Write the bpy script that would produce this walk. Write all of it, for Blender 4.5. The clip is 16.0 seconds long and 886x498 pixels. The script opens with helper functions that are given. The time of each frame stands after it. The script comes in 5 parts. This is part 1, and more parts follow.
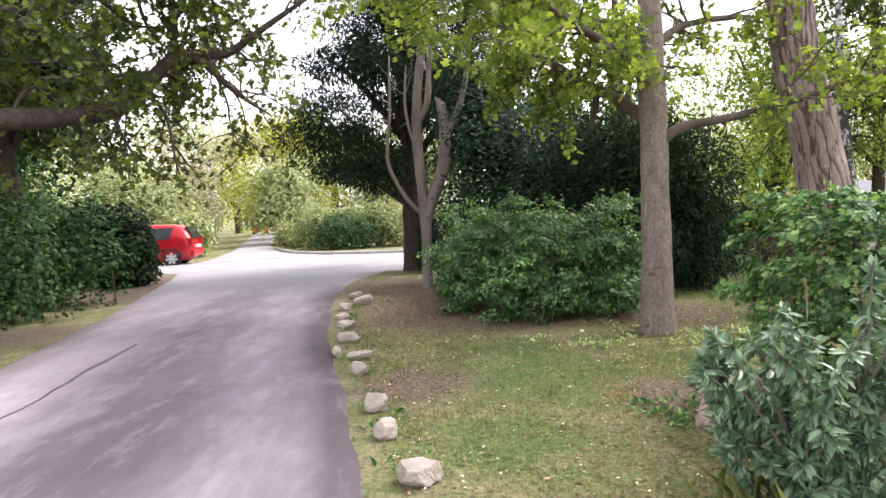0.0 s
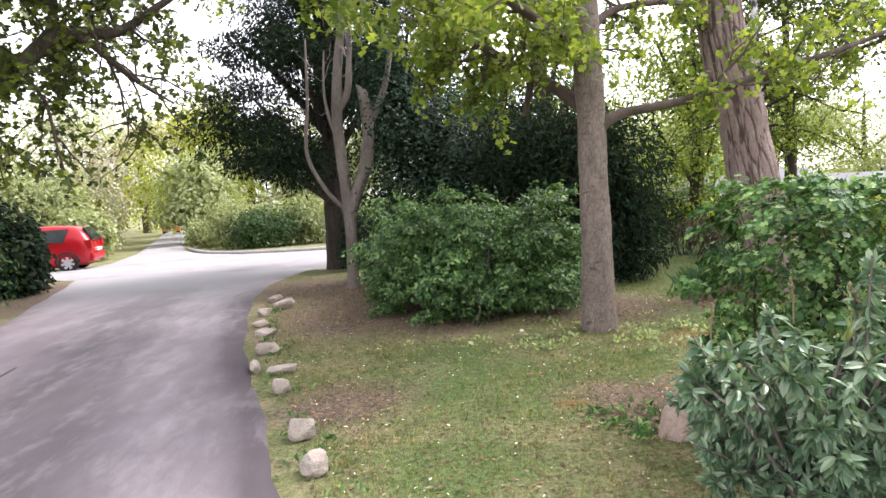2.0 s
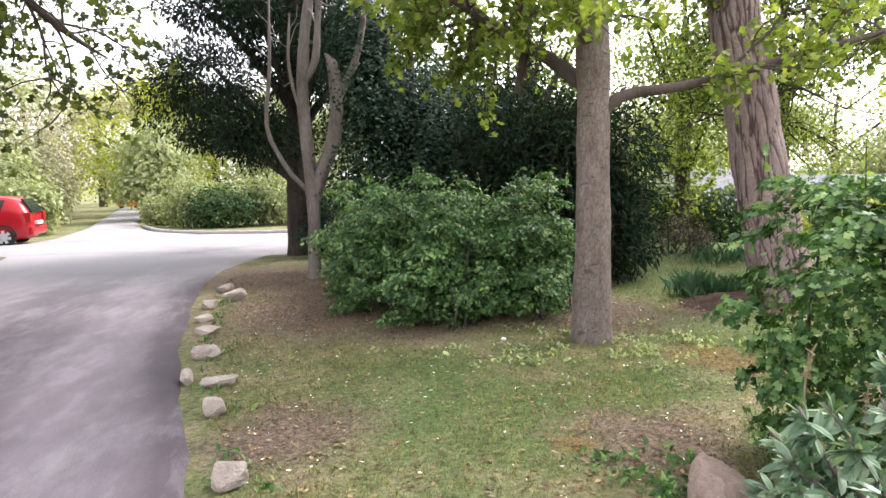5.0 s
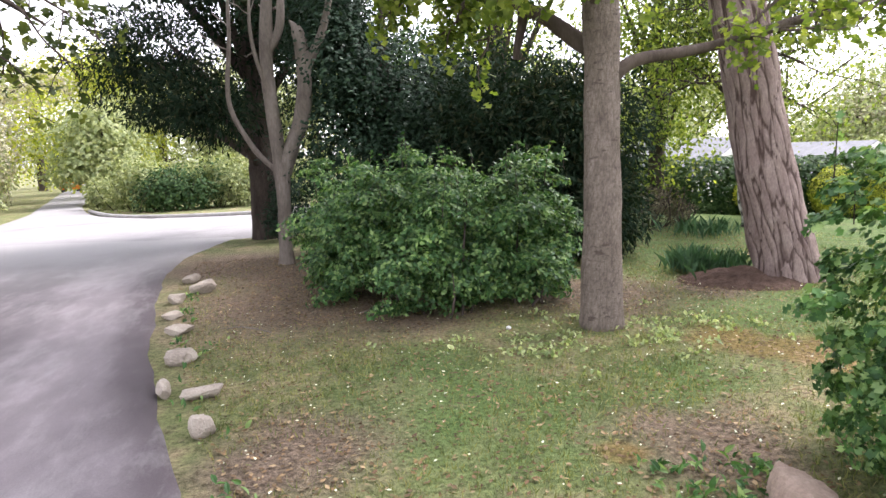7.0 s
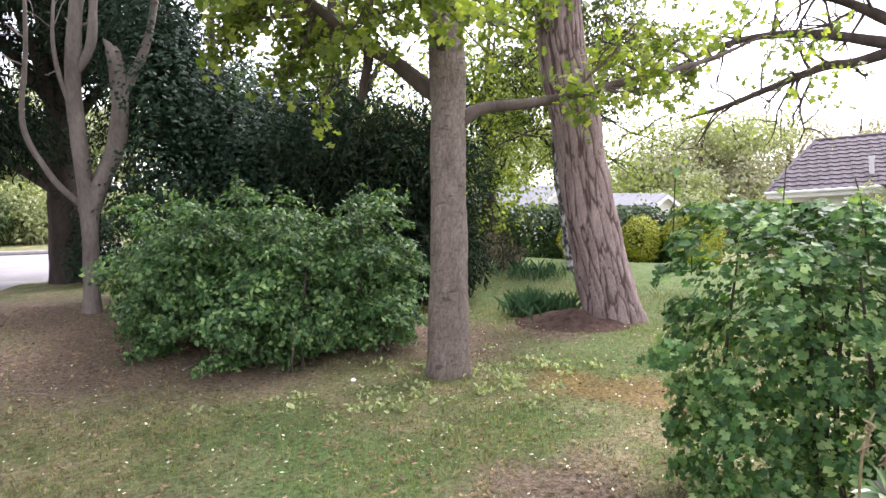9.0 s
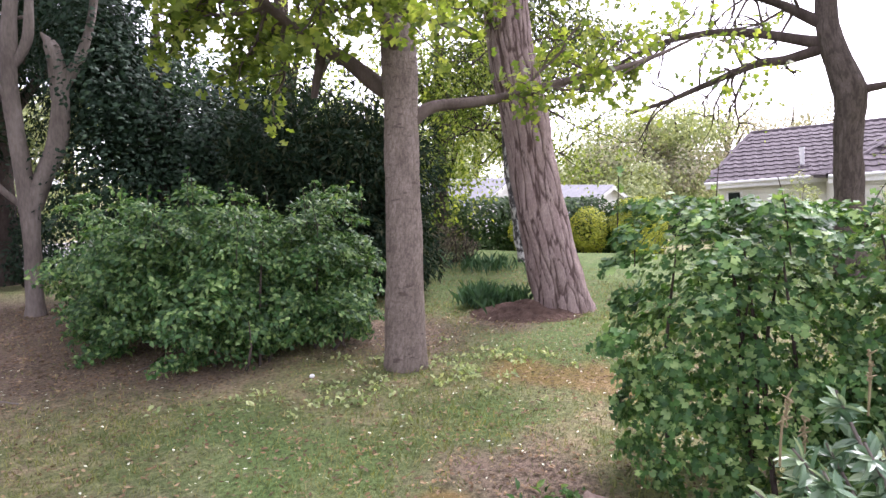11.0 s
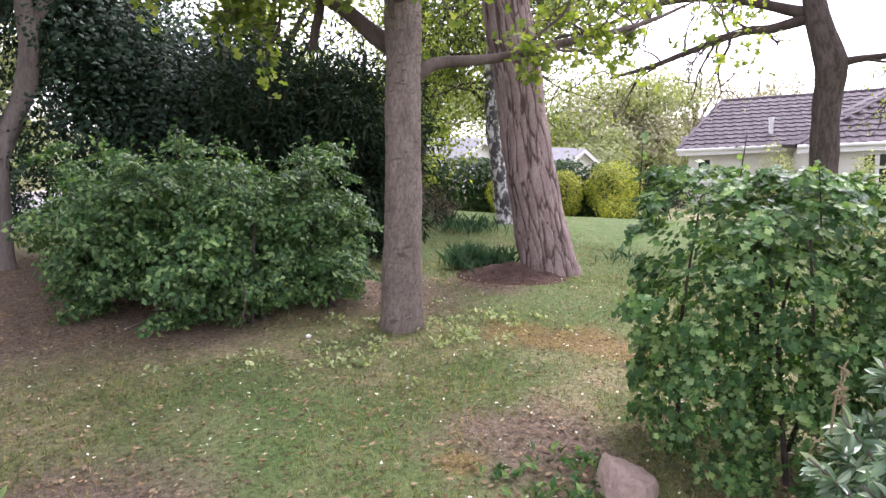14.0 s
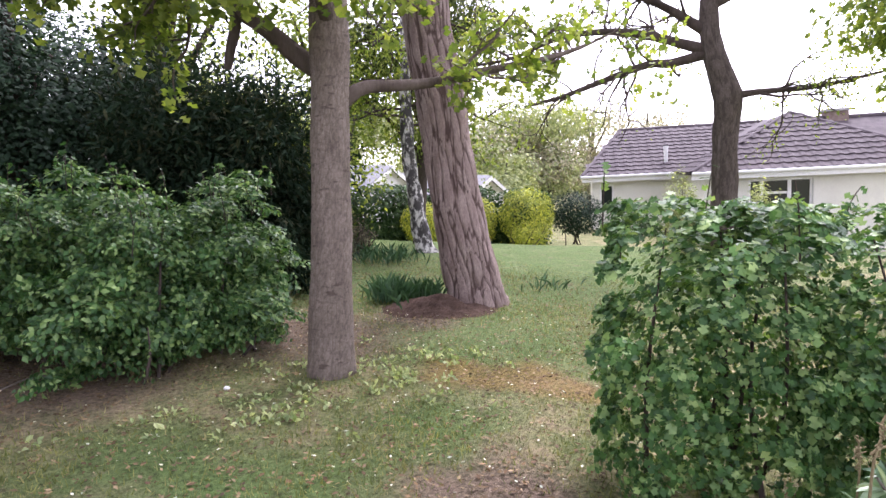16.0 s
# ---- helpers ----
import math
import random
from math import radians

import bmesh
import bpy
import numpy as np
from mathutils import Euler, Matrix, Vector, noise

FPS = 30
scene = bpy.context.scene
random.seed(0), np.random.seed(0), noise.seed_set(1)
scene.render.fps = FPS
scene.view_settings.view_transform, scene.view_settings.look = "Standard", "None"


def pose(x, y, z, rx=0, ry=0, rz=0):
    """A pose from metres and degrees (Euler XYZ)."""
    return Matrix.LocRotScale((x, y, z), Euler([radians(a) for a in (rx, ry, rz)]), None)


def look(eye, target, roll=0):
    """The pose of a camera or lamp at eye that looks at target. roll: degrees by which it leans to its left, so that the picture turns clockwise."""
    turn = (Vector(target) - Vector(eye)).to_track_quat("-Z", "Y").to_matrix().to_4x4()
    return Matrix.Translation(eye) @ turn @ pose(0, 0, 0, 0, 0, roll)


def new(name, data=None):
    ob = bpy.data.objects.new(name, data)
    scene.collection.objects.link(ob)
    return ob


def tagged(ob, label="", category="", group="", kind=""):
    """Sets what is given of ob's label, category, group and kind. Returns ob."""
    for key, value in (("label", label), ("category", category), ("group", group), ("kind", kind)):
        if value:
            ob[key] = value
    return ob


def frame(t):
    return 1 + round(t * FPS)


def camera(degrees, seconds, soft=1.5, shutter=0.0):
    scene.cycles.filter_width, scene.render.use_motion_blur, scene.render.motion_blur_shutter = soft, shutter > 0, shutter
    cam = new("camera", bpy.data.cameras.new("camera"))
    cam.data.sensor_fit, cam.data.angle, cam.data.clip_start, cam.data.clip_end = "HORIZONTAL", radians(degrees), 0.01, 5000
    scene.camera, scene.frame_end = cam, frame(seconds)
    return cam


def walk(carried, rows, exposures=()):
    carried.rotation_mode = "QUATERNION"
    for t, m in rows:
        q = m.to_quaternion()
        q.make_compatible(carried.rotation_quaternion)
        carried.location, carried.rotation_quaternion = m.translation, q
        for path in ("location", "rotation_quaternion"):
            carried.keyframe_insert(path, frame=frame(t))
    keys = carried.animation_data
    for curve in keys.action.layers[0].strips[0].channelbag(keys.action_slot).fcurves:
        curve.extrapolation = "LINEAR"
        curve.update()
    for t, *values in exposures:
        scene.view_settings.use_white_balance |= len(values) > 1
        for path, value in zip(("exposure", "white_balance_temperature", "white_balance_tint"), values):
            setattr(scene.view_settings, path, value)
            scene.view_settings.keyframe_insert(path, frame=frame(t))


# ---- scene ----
cam = camera(70.8, 16.0, soft=1.5)
PATH = [
    (0, (0.614, 0.579, 1.564), (0.633, 2.573, 1.417), -2.7),
    (0.5, (0.709, 0.745, 1.577), (0.678, 2.743, 1.488), -2.0),
    (1, (0.74, 0.86, 1.546), (0.663, 2.855, 1.419), -2.3),
    (1.5, (0.628, 1.019, 1.581), (0.72, 3.012, 1.445), -3.2),
    (2, (0.56, 1.146, 1.572), (0.824, 3.12, 1.391), -3.6),
    (2.5, (0.592, 1.302, 1.573), (0.853, 3.277, 1.401), -3.0),
    (3, (0.642, 1.458, 1.579), (0.934, 3.43, 1.412), -1.6),
    (3.2, (0.634, 1.52, 1.569), (0.934, 3.487, 1.366), -1.3),
    (5.3, (0.636, 2.151, 1.564), (1.014, 4.1, 1.321), -1.3),
    (5.5, (0.585, 2.204, 1.578), (0.979, 4.146, 1.309), -1.4),
    (6, (0.493, 2.375, 1.6), (1.0, 4.289, 1.319), -2.5),
    (6.5, (0.382, 2.512, 1.587), (0.987, 4.392, 1.271), -2.7),
    (7, (0.38, 2.657, 1.589), (0.872, 4.57, 1.276), -2.3),
    (7.5, (0.436, 2.784, 1.6), (0.851, 4.732, 1.417), -2.4),
    (8, (0.471, 2.909, 1.604), (1.112, 4.795, 1.433), -1.6),
    (8.5, (0.387, 2.943, 1.585), (1.255, 4.735, 1.391), -0.8),
    (9, (0.384, 2.943, 1.603), (1.375, 4.67, 1.407), -0.2),
    (9.2, (0.387, 2.904, 1.614), (1.434, 4.598, 1.431), 0.2),
    (11.3, (0.294, 2.858, 1.647), (1.415, 4.499, 1.42), -0.7),
    (11.5, (0.299, 2.863, 1.654), (1.409, 4.509, 1.414), -0.8),
    (12, (0.291, 2.852, 1.661), (1.421, 4.481, 1.403), -0.5),
    (12.5, (0.272, 2.852, 1.654), (1.432, 4.461, 1.393), -0.1),
    (13, (0.227, 2.91, 1.647), (1.422, 4.492, 1.381), 0.9),
    (13.5, (0.123, 2.987, 1.662), (1.311, 4.573, 1.392), -0.5),
    (14, (0.083, 3.082, 1.649), (1.286, 4.641, 1.3), 1.0),
    (14.5, (0.145, 3.208, 1.636), (1.288, 4.815, 1.306), 0.6),
    (15, (0.191, 3.303, 1.618), (1.388, 4.884, 1.355), 1.2),
    (15.5, (0.181, 3.417, 1.646), (1.501, 4.898, 1.389), 0.6),
    (16, (0.136, 3.509, 1.66), (1.571, 4.877, 1.399), 1.1),
]
walk(cam, [(t, look(eye, target, roll)) for t, eye, target, roll in PATH], [(0, 2.03, 6400, 18), (7, 2.12, 6300, 18), (12, 2.07, 6050, 30), (16, 1.99, 6050, 28)])

# ---- light ----
world = bpy.data.worlds.new("overcast_sky")
scene.world = world
world.use_nodes = True
wn = world.node_tree
bg = wn.nodes["Background"]
sky = wn.nodes.new("ShaderNodeTexSky")
sky.sky_type, sky.sun_disc = "NISHITA", False
sky.sun_elevation, sky.sun_rotation = radians(52), radians(75)
sky.air_density, sky.dust_density = 1.0, 1.0
pale = wn.nodes.new("ShaderNodeHueSaturation")
pale.inputs["Saturation"].default_value = 0.12
wn.links.new(sky.outputs[0], pale.inputs["Color"])
wn.links.new(pale.outputs[0], bg.inputs["Color"])
bg.inputs["Strength"].default_value = 0.15
sun = new("sun", bpy.data.lights.new("sun", "SUN"))
sun.data.energy, sun.data.angle, sun.data.color = 1.3, radians(25), (1.0, 0.96, 0.9)
sun.matrix_world = look((20, 6, 26), (0, 0, 0))


# ---- materials ----
def shader(name):
    m = bpy.data.materials.new(name)
    m.use_nodes = True
    return m, m.node_tree.nodes, m.node_tree.links, m.node_tree.nodes["Principled BSDF"]


def noise_node(n, l, scale, detail=4, rough=0.6, stretch=None):
    tex = n.new("ShaderNodeTexNoise")
    tex.inputs["Scale"].default_value = scale
    tex.inputs["Detail"].default_value = detail
    tex.inputs["Roughness"].default_value = rough
    co = n.new("ShaderNodeNewGeometry")
    if stretch:
        mp = n.new("ShaderNodeMapping")
        mp.inputs["Scale"].default_value = stretch
        l.new(co.outputs["Position"], mp.inputs["Vector"])
        l.new(mp.outputs[0], tex.inputs["Vector"])
    else:
        l.new(co.outputs["Position"], tex.inputs["Vector"])
    return tex.outputs["Fac"]


def ramp(n, l, fac, stops):
    r = n.new("ShaderNodeValToRGB")
    while len(r.color_ramp.elements) < len(stops):
        r.color_ramp.elements.new(0.5)
    for e, (p, c) in zip(r.color_ramp.elements, stops):
        e.position, e.color = p, (*c, 1)
    l.new(fac, r.inputs[0])
    return r.outputs[0]


def mix(n, l, fac, a, b, mode="MIX"):
    m = n.new("ShaderNodeMix")
    m.data_type, m.blend_type = "RGBA", mode
    for sock, v in ((m.inputs[0], fac), (m.inputs[6], a), (m.inputs[7], b)):
        if isinstance(v, (int, float)):
            sock.default_value = v
        elif isinstance(v, tuple):
            sock.default_value = (*v, 1)
        else:
            l.new(v, sock)
    return m.outputs[2]


def bump(n, l, p, height, strength, dist):
    b = n.new("ShaderNodeBump")
    b.inputs["Strength"].default_value, b.inputs["Distance"].default_value = strength, dist
    l.new(height, b.inputs["Height"])
    l.new(b.outputs[0], p.inputs["Normal"])


def surface(name, dark, light, scale=6, fine=60, rough=0.85, relief=0.4, dist=0.01, spec=0.3, metal=0.0, stretch=None):
    """Two-scale mottled surface."""
    m, n, l, p = shader(name)
    big = ramp(n, l, noise_node(n, l, scale, 4, 0.6, stretch), [(0.3, dark), (0.7, light)])
    small = noise_node(n, l, fine, 6, 0.7, stretch)
    grain = ramp(n, l, small, [(0.25, (0.6, 0.6, 0.6)), (0.75, (1.25, 1.25, 1.25))])
    l.new(mix(n, l, 0.7, big, grain, "MULTIPLY"), p.inputs["Base Color"])
    p.inputs["Roughness"].default_value, p.inputs["Metallic"].default_value = rough, metal
    p.inputs["Specular IOR Level"].default_value = spec
    bump(n, l, p, small, relief, dist)
    return m


def leaf_material(name, stops, rough=0.5, through_light=0.35, spec=0.4):
    """Leaves that vary one by one and let light through."""
    m, n, l, p = shader(name)
    geo = n.new("ShaderNodeNewGeometry")
    col = ramp(n, l, geo.outputs["Random Per Island"], stops)
    patch = ramp(n, l, noise_node(n, l, 1.3, 3), [(0.3, (0.75, 0.78, 0.7)), (0.7, (1.15, 1.12, 1.1))])
    col = mix(n, l, 1.0, col, patch, "MULTIPLY")
    clump = ramp(n, l, noise_node(n, l, 7.0, 2), [(0.35, (0.62, 0.68, 0.66)), (0.65, (1.32, 1.26, 1.2))])
    col = mix(n, l, 1.0, col, clump, "MULTIPLY")
    l.new(col, p.inputs["Base Color"])
    p.inputs["Roughness"].default_value, p.inputs["Specular IOR Level"].default_value = rough, spec
    tr = n.new("ShaderNodeBsdfTranslucent")
    l.new(mix(n, l, 1.0, col, (1.3, 1.35, 0.6), "MULTIPLY"), tr.inputs["Color"])
    mx = n.new("ShaderNodeMixShader")
    mx.inputs[0].default_value = through_light
    l.new(p.outputs[0], mx.inputs[1])
    l.new(tr.outputs[0], mx.inputs[2])
    l.new(mx.outputs[0], n["Material Output"].inputs["Surface"])
    return m


M_bush = leaf_material("bush_leaf", [(0.0, (0.024, 0.072, 0.024)), (0.5, (0.06, 0.148, 0.043)), (1.0, (0.23, 0.345, 0.135))], 0.42, 0.3, 0.38)
M_maple = leaf_material("maple_leaf", [(0.0, (0.03, 0.085, 0.028)), (0.55, (0.08, 0.185, 0.053)), (1.0, (0.28, 0.4, 0.16))], 0.5, 0.28, 0.35)
M_laurel = leaf_material("laurel_leaf", [(0.0, (0.07, 0.14, 0.08)), (0.6, (0.155, 0.25, 0.16)), (1.0, (0.32, 0.4, 0.29))], 0.33, 0.15, 0.5)
M_young = leaf_material("young_leaf", [(0.0, (0.2, 0.28, 0.12)), (1.0, (0.5, 0.55, 0.33))], 0.45, 0.35)
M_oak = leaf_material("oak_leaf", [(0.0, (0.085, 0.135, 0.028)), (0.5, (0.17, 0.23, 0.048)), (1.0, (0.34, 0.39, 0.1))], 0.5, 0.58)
# oak leaf again with shade painted in: darker, for the overhanging and rear oaks
M_oakshade = leaf_material("shaded_oak_leaf", [(0.0, (0.032, 0.05, 0.012)), (0.55, (0.06, 0.088, 0.02)), (1.0, (0.17, 0.2, 0.035))], 0.5, 0.42)
M_yew = leaf_material("dark_needle", [(0.0, (0.014, 0.026, 0.018)), (0.7, (0.026, 0.046, 0.03)), (1.0, (0.055, 0.06, 0.036))], 0.9, 0.1, 0.04)
M_holly = leaf_material("holly_leaf", [(0.0, (0.014, 0.032, 0.02)), (0.8, (0.026, 0.054, 0.034)), (1.0, (0.05, 0.085, 0.055))], 0.6, 0.1, 0.15)
# haze painted into the next two leaf colours: lifted and desaturated for background plants
M_hazy = leaf_material("hazy_leaf", [(0.0, (0.24, 0.28, 0.15)), (0.6, (0.34, 0.38, 0.21)), (1.0, (0.48, 0.51, 0.32))], 0.8, 0.35)
M_hazygrey = leaf_material("hazy_grey_leaf", [(0.0, (0.32, 0.3, 0.25)), (0.6, (0.42, 0.39, 0.33)), (1.0, (0.55, 0.52, 0.45))], 0.8, 0.3)
M_yellow = leaf_material("yellow_leaf", [(0.0, (0.22, 0.27, 0.03)), (0.6, (0.36, 0.4, 0.05)), (1.0, (0.52, 0.52, 0.09))], 0.6, 0.35)
M_shade = leaf_material("shade_leaf", [(0.0, (0.025, 0.06, 0.022)), (0.7, (0.05, 0.10, 0.035)), (1.0, (0.09, 0.15, 0.055))], 0.65, 0.2, 0.2)
M_blade = leaf_material("grass_blade", [(0.0, (0.12, 0.16, 0.05)), (0.5, (0.2, 0.225, 0.08)), (0.8, (0.27, 0.27, 0.11)), (1.0, (0.36, 0.31, 0.17))], 0.6, 0.3)
M_litter = leaf_material("dry_leaf", [(0.0, (0.10, 0.06, 0.035)), (0.6, (0.2, 0.13, 0.07)), (1.0, (0.36, 0.27, 0.17))], 0.8, 0.05)
M_petal = leaf_material("white_petal", [(0.0, (0.7, 0.72, 0.6)), (1.0, (0.85, 0.85, 0.8))], 0.6, 0.2)
M_oakbark = surface("oak_bark", (0.075, 0.058, 0.048), (0.15, 0.122, 0.104), 5, 50, 0.95, 0.9, 0.02, 0.1, 0, (1, 1, 0.3))
M_pinebark = surface("pine_bark", (0.20, 0.145, 0.125), (0.36, 0.28, 0.25), 4, 45, 0.95, 0.8, 0.02, 0.1, 0, (1, 1, 0.4))
M_greybark = surface("grey_bark", (0.13, 0.108, 0.095), (0.24, 0.207, 0.182), 5, 40, 0.9, 0.6, 0.01, 0.15, 0, (1, 1, 0.3))
M_darkbark = surface("dark_bark", (0.048, 0.037, 0.032), (0.1, 0.08, 0.07), 5, 40, 0.95, 0.8, 0.02, 0.1, 0, (1, 1, 0.3))


def bark(name, crack, dark, light, deep=0.85, scars=0.0):
    """Plates between dark furrows that follow the relief of the trunk."""
    m, n, l, p = shader(name)
    att = n.new("ShaderNodeAttribute")
    att.attribute_name = "furrow"
    fine = noise_node(n, l, 55, 6, 0.75, (1, 1, 0.9 if scars else 0.45))
    plate = ramp(n, l, noise_node(n, l, 7, 5, 0.65, (1, 1, 0.5)), [(0.3, dark), (0.7, light)])
    plate = mix(n, l, 0.75, plate, ramp(n, l, fine, [(0.3, (0.55, 0.55, 0.55)), (0.7, (1.3, 1.3, 1.3))]), "MULTIPLY")
    depth = ramp(n, l, att.outputs["Fac"], [(0.15, (1, 1, 1)), (0.6, (0, 0, 0))])
    col = mix(n, l, maths(n, l, "MULTIPLY", depth, deep), plate, crack)
    if scars:
        scar = ramp(n, l, noise_node(n, l, 13, 4, 0.6, (0.7, 0.7, 1.9)), [(0.58, (0, 0, 0)), (0.68, (1, 1, 1))])
        col = mix(n, l, maths(n, l, "MULTIPLY", scar, scars), col, crack)
    l.new(col, p.inputs["Base Color"])
    p.inputs["Roughness"].default_value, p.inputs["Specular IOR Level"].default_value = 0.95, 0.1
    bump(n, l, p, fine, 0.9, 0.02)
    return m


def maths(n, l, op, a, b):
    m = n.new("ShaderNodeMath")
    m.operation = op
    for s, v in ((m.inputs[0], a), (m.inputs[1], b)):
        if isinstance(v, (int, float)):
            s.default_value = v
        else:
            l.new(v, s)
    return m.outputs[0]


M_pinetrunk = bark("furrowed_pine_bark", (0.06, 0.038, 0.034), (0.23, 0.168, 0.155), (0.38, 0.30, 0.275), 0.85)
M_oaktrunk = bark("oak_trunk_bark", (0.075, 0.058, 0.048), (0.175, 0.142, 0.12), (0.30, 0.25, 0.215), 0.4, 0.7)
M_darktrunk = bark("dark_trunk_bark", (0.03, 0.024, 0.02), (0.075, 0.06, 0.052), (0.15, 0.125, 0.11), 0.45)
M_stone = surface("sandstone", (0.27, 0.225, 0.19), (0.45, 0.395, 0.34), 7, 70, 0.9, 0.7, 0.012, 0.2)
M_rock = surface("pink_rock", (0.30, 0.22, 0.18), (0.44, 0.34, 0.28), 6, 70, 0.9, 0.5, 0.01, 0.2)
M_pale = surface("pale_concrete_road", (0.29, 0.277, 0.28), (0.37, 0.355, 0.36), 1.2, 50, 0.9, 0.2, 0.004, 0.2)
M_kerb = surface("kerb_stone", (0.3, 0.29, 0.28), (0.42, 0.4, 0.39), 4, 60, 0.9, 0.3, 0.004, 0.2)
M_render_wall = surface("cream_render", (0.68, 0.67, 0.6), (0.76, 0.75, 0.68), 2, 80, 0.9, 0.2, 0.003, 0.2)
M_tile = surface("brown_roof_tile", (0.06, 0.048, 0.056), (0.115, 0.095, 0.105), 3, 30, 0.8, 0.3, 0.004, 0.3)
M_greytile = surface("grey_roof_tile", (0.24, 0.24, 0.26), (0.32, 0.32, 0.34), 3, 30, 0.8, 0.3, 0.004, 0.3)
M_white = surface("white_paint", (0.74, 0.74, 0.73), (0.82, 0.82, 0.81), 2, 40, 0.5, 0.1, 0.001, 0.4)
M_red = surface("red_car_paint", (0.36, 0.008, 0.014), (0.42, 0.011, 0.018), 2, 40, 0.25, 0.0, 0.001, 0.5)
M_rubber = surface("tyre_rubber", (0.018, 0.018, 0.018), (0.03, 0.03, 0.03), 8, 60, 0.85, 0.3, 0.003)
M_silver = surface("wheel_trim", (0.55, 0.55, 0.56), (0.65, 0.65, 0.66), 8, 60, 0.4, 0.1, 0.001, 0.5, 0.4)
M_orange = surface("orange_paint", (0.75, 0.2, 0.03), (0.85, 0.26, 0.04), 4, 40, 0.5, 0.1, 0.001)
M_lamp = surface("red_lens", (0.35, 0.01, 0.01), (0.45, 0.02, 0.02), 8, 60, 0.2, 0.0, 0.001, 0.6)
M_soil = surface("bark_mulch", (0.07, 0.045, 0.035), (0.15, 0.10, 0.08), 9, 60, 0.95, 0.8, 0.03, 0.1)
M_brick = surface("chimney_brick", (0.17, 0.125, 0.11), (0.26, 0.2, 0.175), 9, 60, 0.9, 0.4, 0.01)


def glass_material():
    m, n, l, p = shader("window_glass")
    p.inputs["Base Color"].default_value = (0.02, 0.024, 0.026, 1)
    p.inputs["Roughness"].default_value = 0.06
    p.inputs["Specular IOR Level"].default_value = 0.5
    return m


M_glass = glass_material()


def blob(n, l, pos, x, y, r0, r1):
    """1 inside r0 of a place, fading to 0 at r1."""
    d = n.new("ShaderNodeVectorMath")
    d.operation = "DISTANCE"
    d.inputs[1].default_value = (x, y, 0)
    l.new(pos, d.inputs[0])
    r = n.new("ShaderNodeMapRange")
    r.interpolation_type = "SMOOTHSTEP"
    for k, v in ((1, r0), (2, r1), (3, 1.0), (4, 0.0)):
        r.inputs[k].default_value = v
    l.new(d.outputs["Value"], r.inputs[0])
    return r.outputs[0]


BARE = [(0.5, 9.6, 0.6, 2.4), (0.9, 11.3, 0.8, 2.6), (1.5, 8.7, 0.4, 1.3), (2.5, 5.35, 0.15, 0.8), (-0.3, 12.5, 0.6, 2.2), (3.6, 8.6, 0.4, 1.4),
        (0.35, 5.9, 0.2, 0.8), (4.9, 8.4, 0.2, 0.8), (-6.2, 12.8, 0.6, 1.9), (-5.2, 9.2, 0.3, 1.3), (-7.0, 15.5, 1.2, 2.6), (-5.6, 14.2, 0.8, 1.8), (-4.9, 6.5, 0.2, 1.0)]
LUSH = [(4.75, 7.35, 0.6, 1.6), (9, 11, 3.5, 7.5), (6.6, 8.4, 0.8, 2.2), (1.32, 7.0, 0.1, 0.8), (1.5, 6.1, 0.3, 1.4), (2.9, 6.2, 0.1, 0.9), (1.0, 4.6, 0.1, 0.9), (6.5, 10, 1, 3), (-8.5, 12, 1, 3)]
RUSTY = [(3.8, 7.0, 0.12, 0.42), (3.85, 6.6, 0.15, 0.45), (4.15, 6.3, 0.15, 0.5), (4.25, 5.9, 0.1, 0.35), (1.95, 5.4, 0.02, 0.2)]


